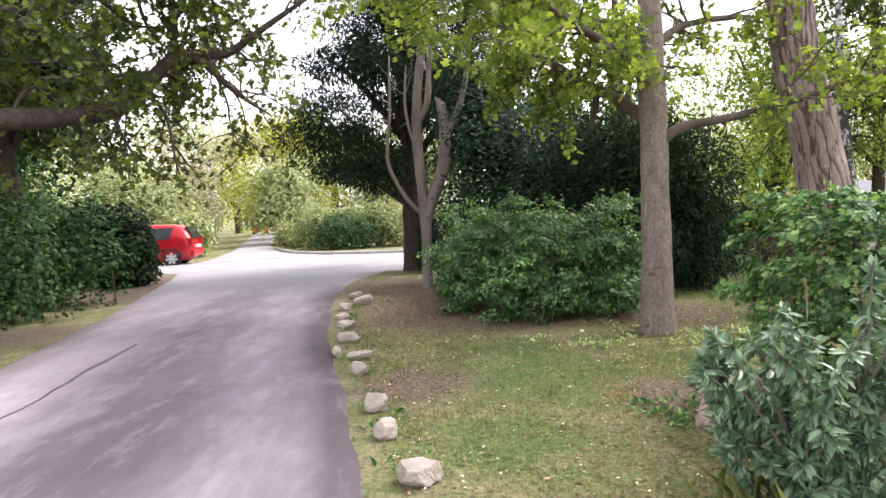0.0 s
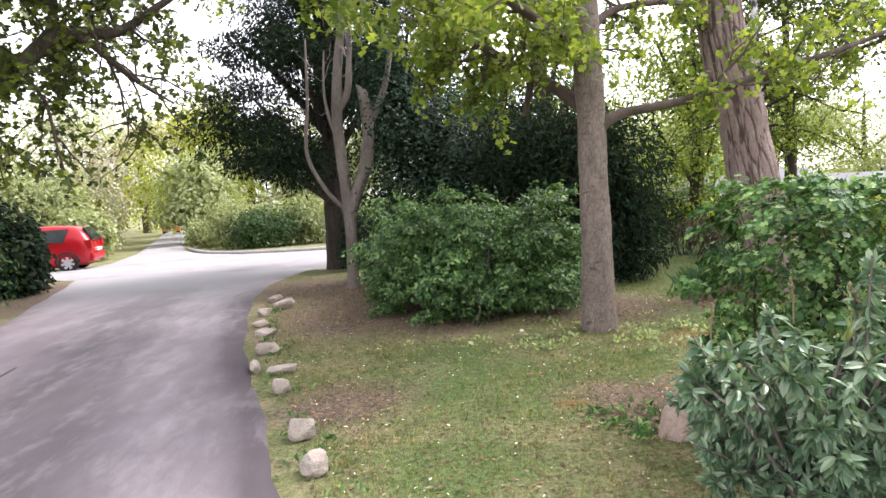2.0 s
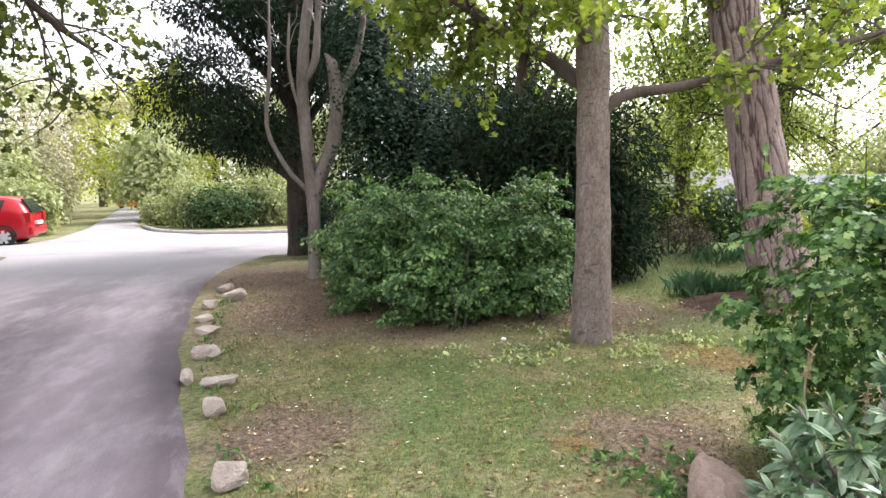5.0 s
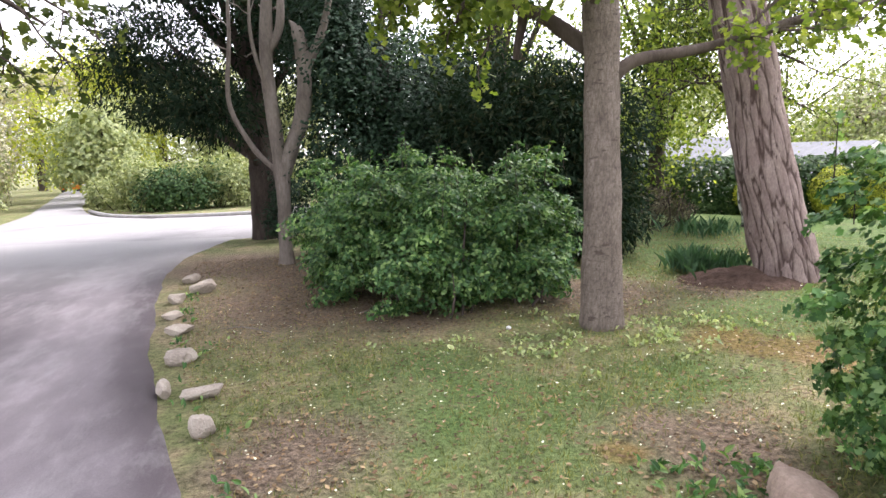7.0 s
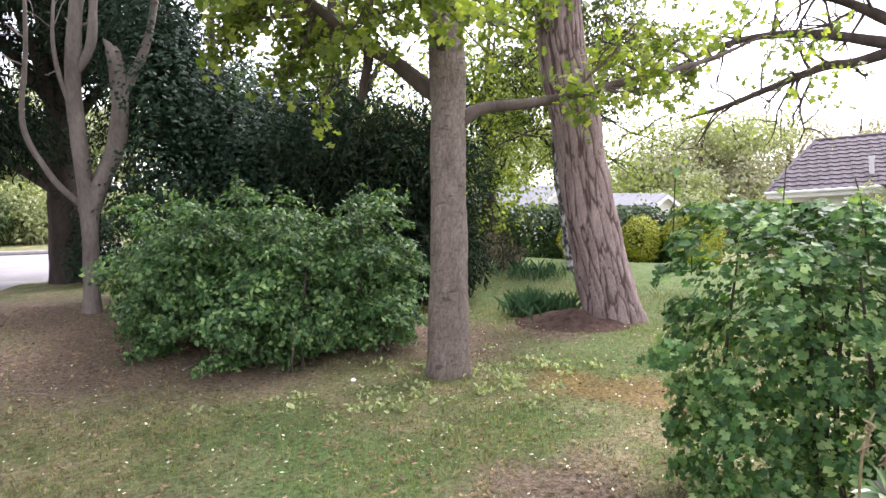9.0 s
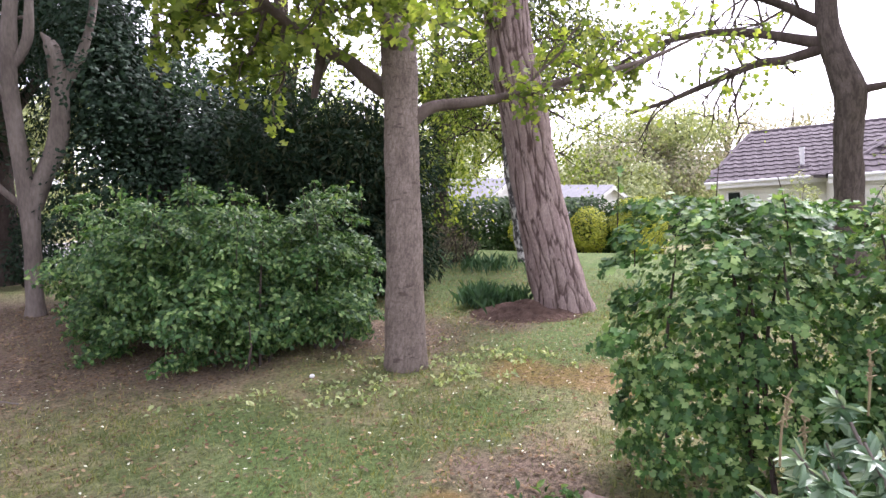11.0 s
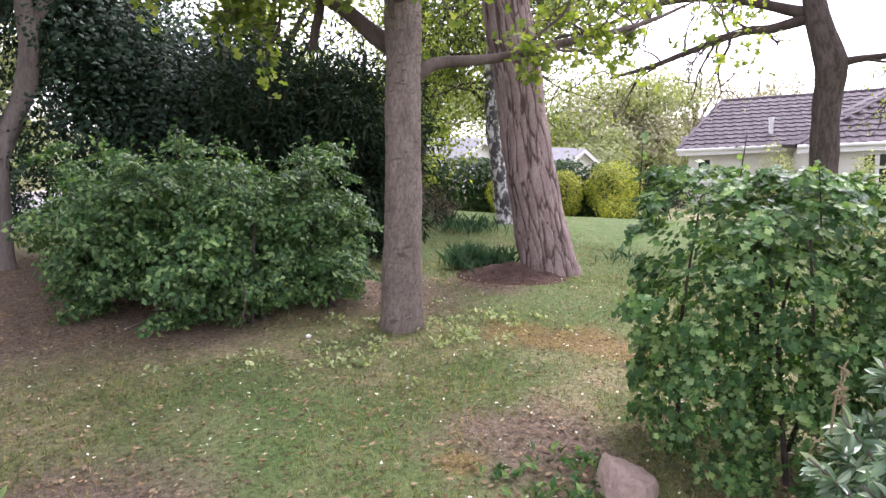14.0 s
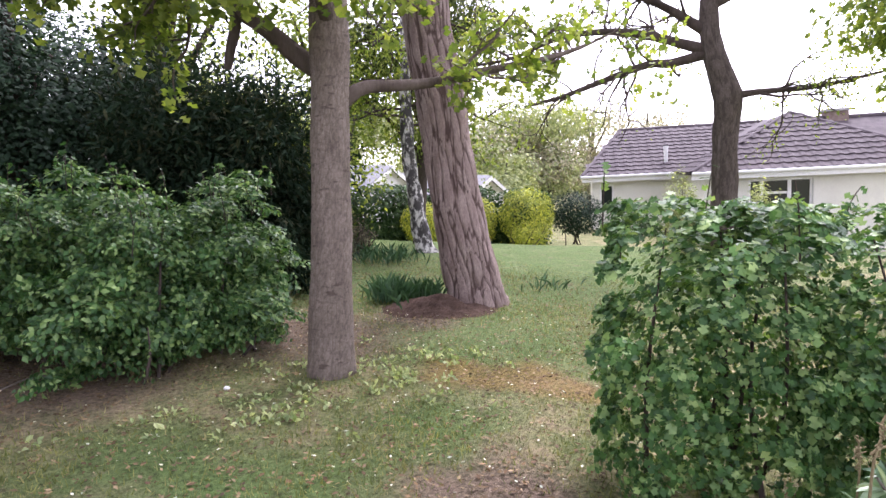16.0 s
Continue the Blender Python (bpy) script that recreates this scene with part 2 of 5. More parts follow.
def ground_material():
    m, n, l, p = shader("lawn_ground")
    geo = n.new("ShaderNodeNewGeometry")
    flat = n.new("ShaderNodeVectorMath")
    flat.operation = "MULTIPLY"
    flat.inputs[1].default_value = (1, 1, 0)
    l.new(geo.outputs["Position"], flat.inputs[0])
    wob = n.new("ShaderNodeTexNoise")
    wob.inputs["Scale"].default_value, wob.inputs["Detail"].default_value = 1.6, 5
    l.new(flat.outputs[0], wob.inputs["Vector"])
    off = n.new("ShaderNodeVectorMath")
    off.operation = "MULTIPLY_ADD"
    off.inputs[1].default_value, off.inputs[2].default_value = (0.9, 0.9, 0), (-0.45, -0.45, 0)
    l.new(wob.outputs["Color"], off.inputs[0])
    pos = n.new("ShaderNodeVectorMath")
    l.new(flat.outputs[0], pos.inputs[0])
    l.new(off.outputs[0], pos.inputs[1])
    pos = pos.outputs[0]
    mid = noise_node(n, l, 2.2, 5, 0.65)
    fine = noise_node(n, l, 45, 6, 0.75)
    grass = ramp(n, l, mid, [(0.3, (0.13, 0.165, 0.066)), (0.5, (0.20, 0.21, 0.10)), (0.7, (0.34, 0.275, 0.175))])
    soil = ramp(n, l, fine, [(0.35, (0.10, 0.07, 0.058)), (0.55, (0.21, 0.15, 0.125)), (0.75, (0.37, 0.285, 0.235))])
    rust = ramp(n, l, fine, [(0.3, (0.17, 0.09, 0.028)), (0.7, (0.36, 0.205, 0.075))])
    bare = 0.0
    for spot in BARE:
        bare = maths(n, l, "MAXIMUM", bare, blob(n, l, pos, *spot))
    patchy = ramp(n, l, noise_node(n, l, 5, 5, 0.7), [(0.56, (0, 0, 0)), (0.72, (0.75, 0.75, 0.75))])
    bare = maths(n, l, "MAXIMUM", bare, patchy)
    lush = 0.0
    for spot in LUSH:
        lush = maths(n, l, "MAXIMUM", lush, blob(n, l, pos, *spot))
    grass = mix(n, l, maths(n, l, "MULTIPLY", lush, 0.72), grass, (0.09, 0.16, 0.05))
    rusty = 0.0
    for spot in RUSTY:
        rusty = maths(n, l, "MAXIMUM", rusty, blob(n, l, pos, *spot))
    col = mix(n, l, maths(n, l, "MULTIPLY", bare, 0.85), grass, soil)
    col = mix(n, l, maths(n, l, "MULTIPLY", rusty, 0.55), col, rust)
    col = mix(n, l, 0.9, col, ramp(n, l, noise_node(n, l, 28, 8, 0.8), [(0.36, (0.35, 0.33, 0.3)), (0.5, (1.0, 1.0, 1.0)), (0.66, (1.65, 1.6, 1.5))]), "MULTIPLY")
    l.new(col, p.inputs["Base Color"])
    p.inputs["Roughness"].default_value, p.inputs["Specular IOR Level"].default_value = 0.95, 0.1
    bump(n, l, p, fine, 0.9, 0.03)
    return m


def drive_material():
    """Worn asphalt: pale patches, long scuffs and cracks along the drive."""
    m, n, l, p = shader("worn_asphalt")
    tone = ramp(n, l, noise_node(n, l, 0.7, 5, 0.65, (1, 0.45, 1)), [(0.35, (0.09, 0.077, 0.084)), (0.55, (0.14, 0.122, 0.132)), (0.72, (0.25, 0.222, 0.236))])
    fine = noise_node(n, l, 90, 5, 0.8)
    worn = ramp(n, l, noise_node(n, l, 1.8, 8, 0.74, (1, 0.35, 1)), [(0.5, (0, 0, 0)), (0.68, (1, 1, 1))])
    geo = n.new("ShaderNodeNewGeometry")
    sep = n.new("ShaderNodeSeparateXYZ")
    l.new(geo.outputs["Position"], sep.inputs[0])
    att = n.new("ShaderNodeAttribute")
    att.attribute_name = "across"
    across = maths(n, l, "ADD", att.outputs["Fac"], maths(n, l, "MULTIPLY", maths(n, l, "SUBTRACT", noise_node(n, l, 1.1, 5, 0.6, (1, 0.3, 1)), 0.5), 0.16))
    track = ramp(n, l, across, [(0.0, (1.3, 1.2, 1.15)), (0.16, (1.9, 1.85, 1.85)), (0.34, (1.5, 1.45, 1.45)), (0.48, (0.85, 0.85, 0.85)), (0.64, (0.9, 0.9, 0.9)), (0.78, (1.45, 1.45, 1.45)), (0.90, (1.35, 1.35, 1.35)), (0.945, (0.72, 0.68, 0.7)), (1.0, (0.6, 0.55, 0.57))])
    tone = mix(n, l, 1.0, tone, track, "MULTIPLY")
    col = mix(n, l, maths(n, l, "MULTIPLY", worn, 0.5), tone, (0.33, 0.31, 0.317))
    # the drive turns paler towards the junction, with a ragged start
    paling = n.new("ShaderNodeMapRange")
    paling.interpolation_type = "SMOOTHSTEP"
    paling.inputs[1].default_value, paling.inputs[2].default_value = 11.5, 17.0
    l.new(maths(n, l, "ADD", sep.outputs["Y"], maths(n, l, "MULTIPLY", noise_node(n, l, 0.8, 4), 2.0)), paling.inputs[0])
    col = mix(n, l, paling.outputs[0], col, (0.33, 0.315, 0.315))
    col = mix(n, l, 0.6, col, ramp(n, l, fine, [(0.25, (0.6, 0.6, 0.6)), (0.75, (1.3, 1.3, 1.3))]), "MULTIPLY")
    l.new(col, p.inputs["Base Color"])
    p.inputs["Roughness"].default_value, p.inputs["Specular IOR Level"].default_value = 0.75, 0.35
    bump(n, l, p, fine, 0.35, 0.006)
    return m


M_ground, M_drive = ground_material(), drive_material()
rng = np.random.default_rng(7)


# ---- mesh helpers ----
def np_mesh(name, verts, tris, smooth=False):
    verts, tris = np.asarray(verts, np.float32), np.asarray(tris, np.int32)
    me = bpy.data.meshes.new(name)
    size = tris.shape[1]
    me.vertices.add(len(verts))
    me.vertices.foreach_set("co", verts.ravel())
    me.loops.add(tris.size)
    me.loops.foreach_set("vertex_index", tris.ravel())
    me.polygons.add(len(tris))
    me.polygons.foreach_set("loop_start", np.arange(0, tris.size, size, dtype=np.int32))
    me.polygons.foreach_set("loop_total", np.full(len(tris), size, np.int32))
    me.polygons.foreach_set("use_smooth", np.full(len(tris), smooth))
    me.update(calc_edges=True)
    return me


def part(name, shape, material, parent=None, label=""):
    """One mesh object, from a bmesh or a mesh, under a thing or a part."""
    if isinstance(shape, bmesh.types.BMesh):
        me = bpy.data.meshes.new(name)
        shape.to_mesh(me)
        shape.free()
    else:
        me = shape
    if not me.materials:
        me.materials.append(material)
    ob = new(name, me)
    if parent:
        ob.parent = parent
    return tagged(ob, label)


def thing(name, label, category, at=(0, 0, 0), rz=0, group="", kind=""):
    ob = new(name)
    ob.matrix_world = pose(*at, 0, 0, rz)
    ob.empty_display_size = 0.2
    return tagged(ob, label, category, group, kind)


def curve_points(points, step=0.12):
    """A smooth run through the points (Catmull-Rom)."""
    p = np.array(points, float)
    p = np.vstack([2 * p[0] - p[1], p, 2 * p[-1] - p[-2]])
    out = []
    for k in range(1, len(p) - 2):
        a, b, c, d = p[k - 1 : k + 3]
        count = max(2, int(np.linalg.norm(c[:3] - b[:3]) / step))
        for t in np.arange(count) / count:
            out.append(0.5 * (2 * b + (c - a) * t + (2 * a - 5 * b + 4 * c - d) * t**2 + (3 * b - a - 3 * c + d) * t**3))
    return np.array(out + [p[-2]])


def tube(points, radii, segs=10, step=0.12, lumps=0.06, closed=True):
    """A tapering limb: verts and quads."""
    run = curve_points([(*p, r) for p, r in zip(points, radii)], step)
    c, r = run[:, :3], np.maximum(run[:, 3], 0.002)
    t = np.gradient(c, axis=0)
    t /= np.linalg.norm(t, axis=1)[:, None] + 1e-9
    ref = np.array([0.31, 0.95, 0.05])
    u = np.cross(t, ref)
    u /= np.linalg.norm(u, axis=1)[:, None] + 1e-9
    v = np.cross(t, u)
    a = np.arange(segs) * 2 * np.pi / segs
    ring = np.cos(a)[None, :, None] * u[:, None] + np.sin(a)[None, :, None] * v[:, None]
    wob = 1 + lumps * (np.sin(a * 3 + c[:, 2:3] * 5) + np.sin(a * 2 - c[:, 2:3] * 9 + c[:, :1] * 7)) * 0.7
    verts = (c[:, None] + ring * (r[:, None] * wob)[..., None]).reshape(-1, 3)
    n = len(c)
    i, j = np.meshgrid(np.arange(n - 1), np.arange(segs), indexing="ij")
    q = np.stack([i * segs + j, i * segs + (j + 1) % segs, (i + 1) * segs + (j + 1) % segs, (i + 1) * segs + j], -1).reshape(-1, 4)
    return verts, q


def join(pieces):
    verts, faces, base = [], [], 0
    for v, q in pieces:
        verts.append(v)
        faces.append(np.asarray(q) + base)
        base += len(v)
    return np.vstack(verts), np.vstack(faces)


SIMPLE = (np.array([(0, 0, 0), (-0.26, 0.45, 0.05), (0, 1, -0.08), (0.26, 0.45, 0.05), (0, 0.5, -0.02)]), [(0, 4, 1), (1, 4, 2), (4, 3, 2), (0, 3, 4)])
LONG = (np.array([(0, 0, 0), (-0.15, 0.3, 0.05), (-0.16, 0.6, 0.03), (0, 1, -0.14), (0.16, 0.6, 0.03), (0.15, 0.3, 0.05), (0, 0.45, -0.02)]),
        [(0, 6, 1), (1, 6, 2), (2, 6, 3), (6, 4, 3), (6, 5, 4), (0, 5, 6)])
LOBES = [(0, 0), (-0.4, 0.2), (-0.14, 0.4), (-0.47, 0.64), (0, 1), (0.47, 0.64), (0.14, 0.4), (0.4, 0.2)]
LOBED = (np.array([(x, y, 0.12 * abs(x) - 0.1 * y * y) for x, y in LOBES] + [(0, 0.45, -0.02)]), [(8, (k + 1) % 8, k) for k in range(8)])
DIAMOND = (np.array([(0, 0, 0), (-0.3, 0.5, 0.07), (0, 1, -0.06), (0.3, 0.5, 0.07)]), [(0, 3, 1), (1, 3, 2)])
SPRIG = (np.array([(0, 0, 0), (-0.12, 0.4, 0.04), (0, 1, -0.14), (0.12, 0.4, 0.04)]), [(0, 3, 1), (1, 3, 2)])
BROAD = (np.array([(0, 0, 0), (-0.33, 0.42, 0.06), (0, 1, -0.1), (0.33, 0.42, 0.06), (0, 0.45, -0.02)]), SIMPLE[1])
ROUND = (np.array([(0, 0, 0), (-0.13, 0.2, 0.05), (-0.17, 0.5, 0.04), (-0.12, 0.8, -0.03), (0, 1, -0.14), (0.12, 0.8, -0.03), (0.17, 0.5, 0.04), (0.13, 0.2, 0.05), (0, 0.5, -0.02)]), [(8, (k + 1) % 8, k) for k in range(8)])
BLADE = (np.array([(-0.07, 0, 0), (0.07, 0, 0), (0.0, 1, 0.15)]), [(0, 1, 2)])


def leaf_mesh(name, at, size, shape=SIMPLE, aim=None, spread=1.0, droop=0.0, seed=1, face=None, lift=0.55):
    """Many leaves in one mesh: each at its place, its length along aim with a random lean, or its blade turned to face."""
    r = np.random.default_rng(seed)
    at = np.asarray(at, float)
    count = len(at)
    d = r.normal(size=(count, 3)) * spread
    if aim is not None:
        d += aim
    d[:, 2] -= droop
    d /= np.linalg.norm(d, axis=1)[:, None] + 1e-9
    side = np.cross(d, r.normal(size=(count, 3)) * 0.6 + (0, 0, 1))
    side /= np.linalg.norm(side, axis=1)[:, None] + 1e-9
    up = np.cross(side, d)
    if face is not None:
        up = face * 0.75 + (0, 0, lift) + r.normal(size=(count, 3)) * 0.42
        up /= np.linalg.norm(up, axis=1)[:, None] + 1e-9
        d = r.normal(size=(count, 3)) + face * 0.35 - (0, 0, 0.55)
        d -= up * (d * up).sum(1)[:, None]
        d /= np.linalg.norm(d, axis=1)[:, None] + 1e-9
        side = np.cross(d, up)
    s = (np.asarray(size) * r.uniform(0.6, 1.25, count))[:, None, None]
    tv, tf = shape
    v = at[:, None] + s * (tv[None, :, 0:1] * side[:, None] + tv[None, :, 1:2] * d[:, None] + tv[None, :, 2:3] * up[:, None])
    f = np.asarray(tf)[None] + (np.arange(count) * len(tv))[:, None, None]
    return np_mesh(name, v.reshape(-1, 3), f.reshape(-1, 3))


def shell(count, seed, lump=0.22, inner=0.55, power=2.0, freq=2.3):
    """Places in the outer part of a lumpy unit body, and their outward ways."""
    r = np.random.default_rng(seed)
    d = r.normal(size=(count, 3))
    d /= np.linalg.norm(d, axis=1)[:, None]
    if power != 2.0:
        d /= (np.abs(d) ** power).sum(1)[:, None] ** (1 / power)
    ph = r.uniform(0, 6, (5, 3))
    w = np.zeros(count)
    for k in range(5):
        w += np.sin(d @ (r.normal(size=3) * freq * (1 + k)) + ph[k, 0]) / (1 + 0.6 * k)
    return d * ((1 + lump * w * 0.5) * (1 - (1 - inner) * r.random(count) ** 1.7))[:, None], d


def height(x, y):
    """The lie of the land."""
    x, y = np.asarray(x, float), np.asarray(y, float)
    d = x * 0.73 + y * 0.68
    s = np.clip((d - 15.5) / 5, 0, 1)
    east = np.clip((x - 7) / 5, 0, 1)
    s2 = np.clip((d - 25) / 6, 0, 1)
    z = (-0.45 * s * s * (3 - 2 * s) - 1.4 * s2 * s2 * (3 - 2 * s2)) * east * east * (3 - 2 * east)
    return z - 0.009 * np.clip(y - 17, 0, 60) * np.clip((6 - x) / 8, 0, 1)


def box(bm, x0, y0, z0, x1, y1, z1, bevel=0.0):
    made = bmesh.ops.create_cube(bm, size=1, matrix=Matrix.Translation(((x0 + x1) / 2, (y0 + y1) / 2, (z0 + z1) / 2)) @ Matrix.Diagonal((x1 - x0, y1 - y0, z1 - z0, 1)))
    if bevel:
        edges = list({e for v in made["verts"] for e in v.link_edges})
        bmesh.ops.bevel(bm, geom=edges, offset=bevel, segments=2, affect="EDGES", profile=0.6)
    return bm


def fresh_box(*a, **k):
    return box(bmesh.new(), *a, **k)


# ---- ground and roads ----
def axis_steps(lo, hi, step, far):
    near = np.arange(lo, hi + step, step)
    out = [step]
    while sum(out) < far:
        out.append(out[-1] * 1.25)
    steps = np.cumsum(out)
    return np.concatenate([lo - steps[::-1], near, near[-1] + steps])


def build_ground():
    xs, ys = axis_steps(-14, 26, 0.2, 1600), axis_steps(-4, 28, 0.2, 1600)
    gx, gy = np.meshgrid(xs, ys, indexing="ij")
    gz = height(gx, gy) + 0.012 * np.sin(gx * 2.3 + np.sin(gy * 1.7)) * np.cos(gy * 2.1) * ((gx > 0.6) | (gx < -4.6))
    ni, nj = gx.shape
    i, j = np.meshgrid(np.arange(ni - 1), np.arange(nj - 1), indexing="ij")
    q = np.stack([i * nj + j, (i + 1) * nj + j, (i + 1) * nj + j + 1, i * nj + j + 1], -1).reshape(-1, 4)
    ob = part("ground", np_mesh("ground", np.stack([gx, gy, gz - 0.015], -1).reshape(-1, 3), q, True), M_ground)
    return tagged(ob, "thin patchy lawn with bare soil and leaf litter", "ground", kind="structure")


def strip(name, left, right, material, label, lift, ragged=0.0, cols=14):
    a, b = curve_points([(*p, 0) for p in left], 0.25), curve_points([(*p, 0) for p in right], 0.25)
    n = max(len(a), len(b))

    def even(c):
        s = np.concatenate([[0], np.cumsum(np.linalg.norm(np.diff(c, axis=0), axis=1))])
        t = np.linspace(0, s[-1], n)
        return np.stack([np.interp(t, s, c[:, k]) for k in range(2)], -1)

    a, b = even(a), even(b)
    k = np.arange(n)
    wig = ragged * (np.sin(k * 0.9) * 0.5 + np.sin(k * 2.3 + 1) * 0.3 + np.sin(k * 0.31) * 0.8)
    across = (b - a) / np.linalg.norm(b - a, axis=1)[:, None]
    a, b = a + across * wig[:, None], b + across * wig[::-1, None]
    f = np.linspace(0, 1, cols)
    xy = a[:, None] * (1 - f)[None, :, None] + b[:, None] * f[None, :, None]
    z = height(xy[..., 0], xy[..., 1]) + lift + 0.02 * (1 - (2 * f - 1) ** 6)[None]
    z[:, [0, -1]] -= 0.05
    v = np.concatenate([xy, z[..., None]], -1).reshape(-1, 3)
    i, j = np.meshgrid(np.arange(n - 1), np.arange(cols - 1), indexing="ij")
    q = np.stack([i * cols + j, i * cols + j + 1, (i + 1) * cols + j + 1, (i + 1) * cols + j], -1).reshape(-1, 4)
    me = np_mesh(name, v, q, True)
    me.attributes.new("across", "FLOAT", "POINT").data.foreach_set("value", np.tile(f, n).astype(np.float32))
    return tagged(part(name, me, material), label, "road", kind="structure")


build_ground()
strip("road", [(-3.2, -6), (-3.6, 0), (-3.9, 4), (-4.2, 7.3), (-4.7, 10.1), (-5.4, 13.4), (-6.4, 17.2)],
      [(2.6, -6), (0.95, -1), (0.55, 1.8), (0.19, 3.83), (-0.09, 5.13), (-0.45, 6.9), (-0.78, 8.5), (-1.18, 11.3), (-1.08, 14), (-0.3, 16.6)],
      M_drive, "dark worn asphalt drive with pale scuffs", 0.004, 0.035, 60)
strip("road_junction", [(-12, 18.4), (-8.2, 18.2), (-6.2, 17.2), (-3.5, 16.2), (-0.9, 15.5), (2.5, 16.6), (5, 19.5), (8, 26), (10, 44)],
      [(-13, 20), (-8, 21.4), (-6, 22.6), (-4, 22.8), (-0.4, 21.6), (1.8, 23.2), (3.6, 28), (4.6, 48)], M_pale, "pale concrete road at the junction", 0.012, 0.03)
strip("road_far", [(-7.6, 20.6), (-7.6, 23), (-8.4, 28), (-9.4, 32), (-12.7, 45), (-17, 62), (-24, 90)],
      [(-2.6, 21.8), (-4.8, 24), (-6, 26.6), (-7.4, 31), (-10.3, 43), (-14, 60), (-20, 90)], M_pale, "pale road running away between hedges", 0.018, 0.03)
M_edge = surface("crack_filler", (0.06, 0.052, 0.056), (0.1, 0.09, 0.095), 3, 90, 0.85, 0.4, 0.006, 0.3)
strip("road_seam", [(-2.9, 3.5), (-2.95, 5.5), (-3.0, 6.5), (-3.08, 7.4), (-3.1, 8.1)], [(-2.85, 3.5), (-2.9, 5.5), (-2.95, 6.5), (-3.03, 7.4), (-3.07, 8.1)], M_edge, "dark crack along an old seam in the asphalt", 0.012, 0.045, 4)


# ---- stones by the drive ----
def stone_mesh(name, sx, sy, sz, seed, sharp=0.5):
    """A rough lump broken along flat faces."""
    bm = bmesh.new()
    bmesh.ops.create_icosphere(bm, subdivisions=4, radius=1)
    off = Vector((seed * 3.1, seed * 1.7, seed * 0.9))
    r = np.random.default_rng(seed + 400)
    cuts = [(Vector((r.normal() * 0.3, r.normal() * 0.3, 1)).normalized(), r.uniform(0.5, 0.68))]
    for k in range(11):
        cuts.append((Vector(r.normal(size=3) * (1, 1, 0.7)).normalized(), r.uniform(0.6, 0.85)))
    for v in bm.verts:
        d = v.co.normalized()
        reach = 1.0
        for way, near in cuts:
            lean = d.dot(way)
            if lean > 0.05:
                reach = min(reach, near / lean)
        co = d * (reach * (0.45 + 0.55 * min(1, sharp + 0.4)) + (1 - min(1, sharp + 0.4)) * 0.45)
        co *= 1 + 0.07 * noise.noise(d * 2.3 + off) + 0.05 * noise.noise(d * 6 + off) + 0.035 * noise.noise(d * 15 + off)
        co.z += 0.05 * noise.noise(Vector((0, 0, co.z * 7)) + off)
        v.co = Vector((co.x * sx, co.y * sy, co.z * sz)) * 0.98
    return bm


STONES = [  # x, y, half sizes, turn, block
    (0.45, 4.0, 0.15, 0.13, 0.10, 20, 0.6), (0.21, 4.75, 0.11, 0.10, 0.09, 70, 0.5), (0.09, 5.30, 0.11, 0.09, 0.11, 30, 0.8), (-0.16, 6.36, 0.085, 0.085, 0.10, 60, 0.4),
    (-0.22, 7.0, 0.17, 0.09, 0.055, 12, 0.8), (-0.50, 7.12, 0.05, 0.14, 0.07, 8, 0.8), (-0.49, 7.85, 0.14, 0.11, 0.08, 15, 0.8), (-0.62, 8.75, 0.15, 0.09, 0.055, 5, 0.8),
    (-0.78, 9.4, 0.12, 0.09, 0.05, 40, 0.7), (-0.84, 10.15, 0.13, 0.1, 0.08, 80, 0.6), (-0.62, 10.6, 0.17, 0.13, 0.10, 30, 0.6), (-0.85, 11.3, 0.14, 0.1, 0.08, 10, 0.6)]
for k, (x, y, sx, sy, sz, rz, sharp) in enumerate(STONES):
    ob = part("edging_stone", stone_mesh("edging_stone", sx, sy, sz, k + 1, sharp), M_stone)
    ob.matrix_world = pose(x, y, sz * 0.55, rng.uniform(-8, 8), rng.uniform(-8, 8), rz)
    tagged(ob, "flat layered sandstone edging stone beside the drive" if sz < 0.06 else "pale rough sandstone lump beside the asphalt drive", "stone", "stones along the drive")
ob = part("boulder", stone_mesh("boulder", 0.2, 0.17, 0.22, 35, 0.35), M_rock)
ob.matrix_world = pose(2.46, 4.72, 0.0, 0, 8, 30)
tagged(ob, "rounded pinkish boulder at the hedge's foot", "stone")


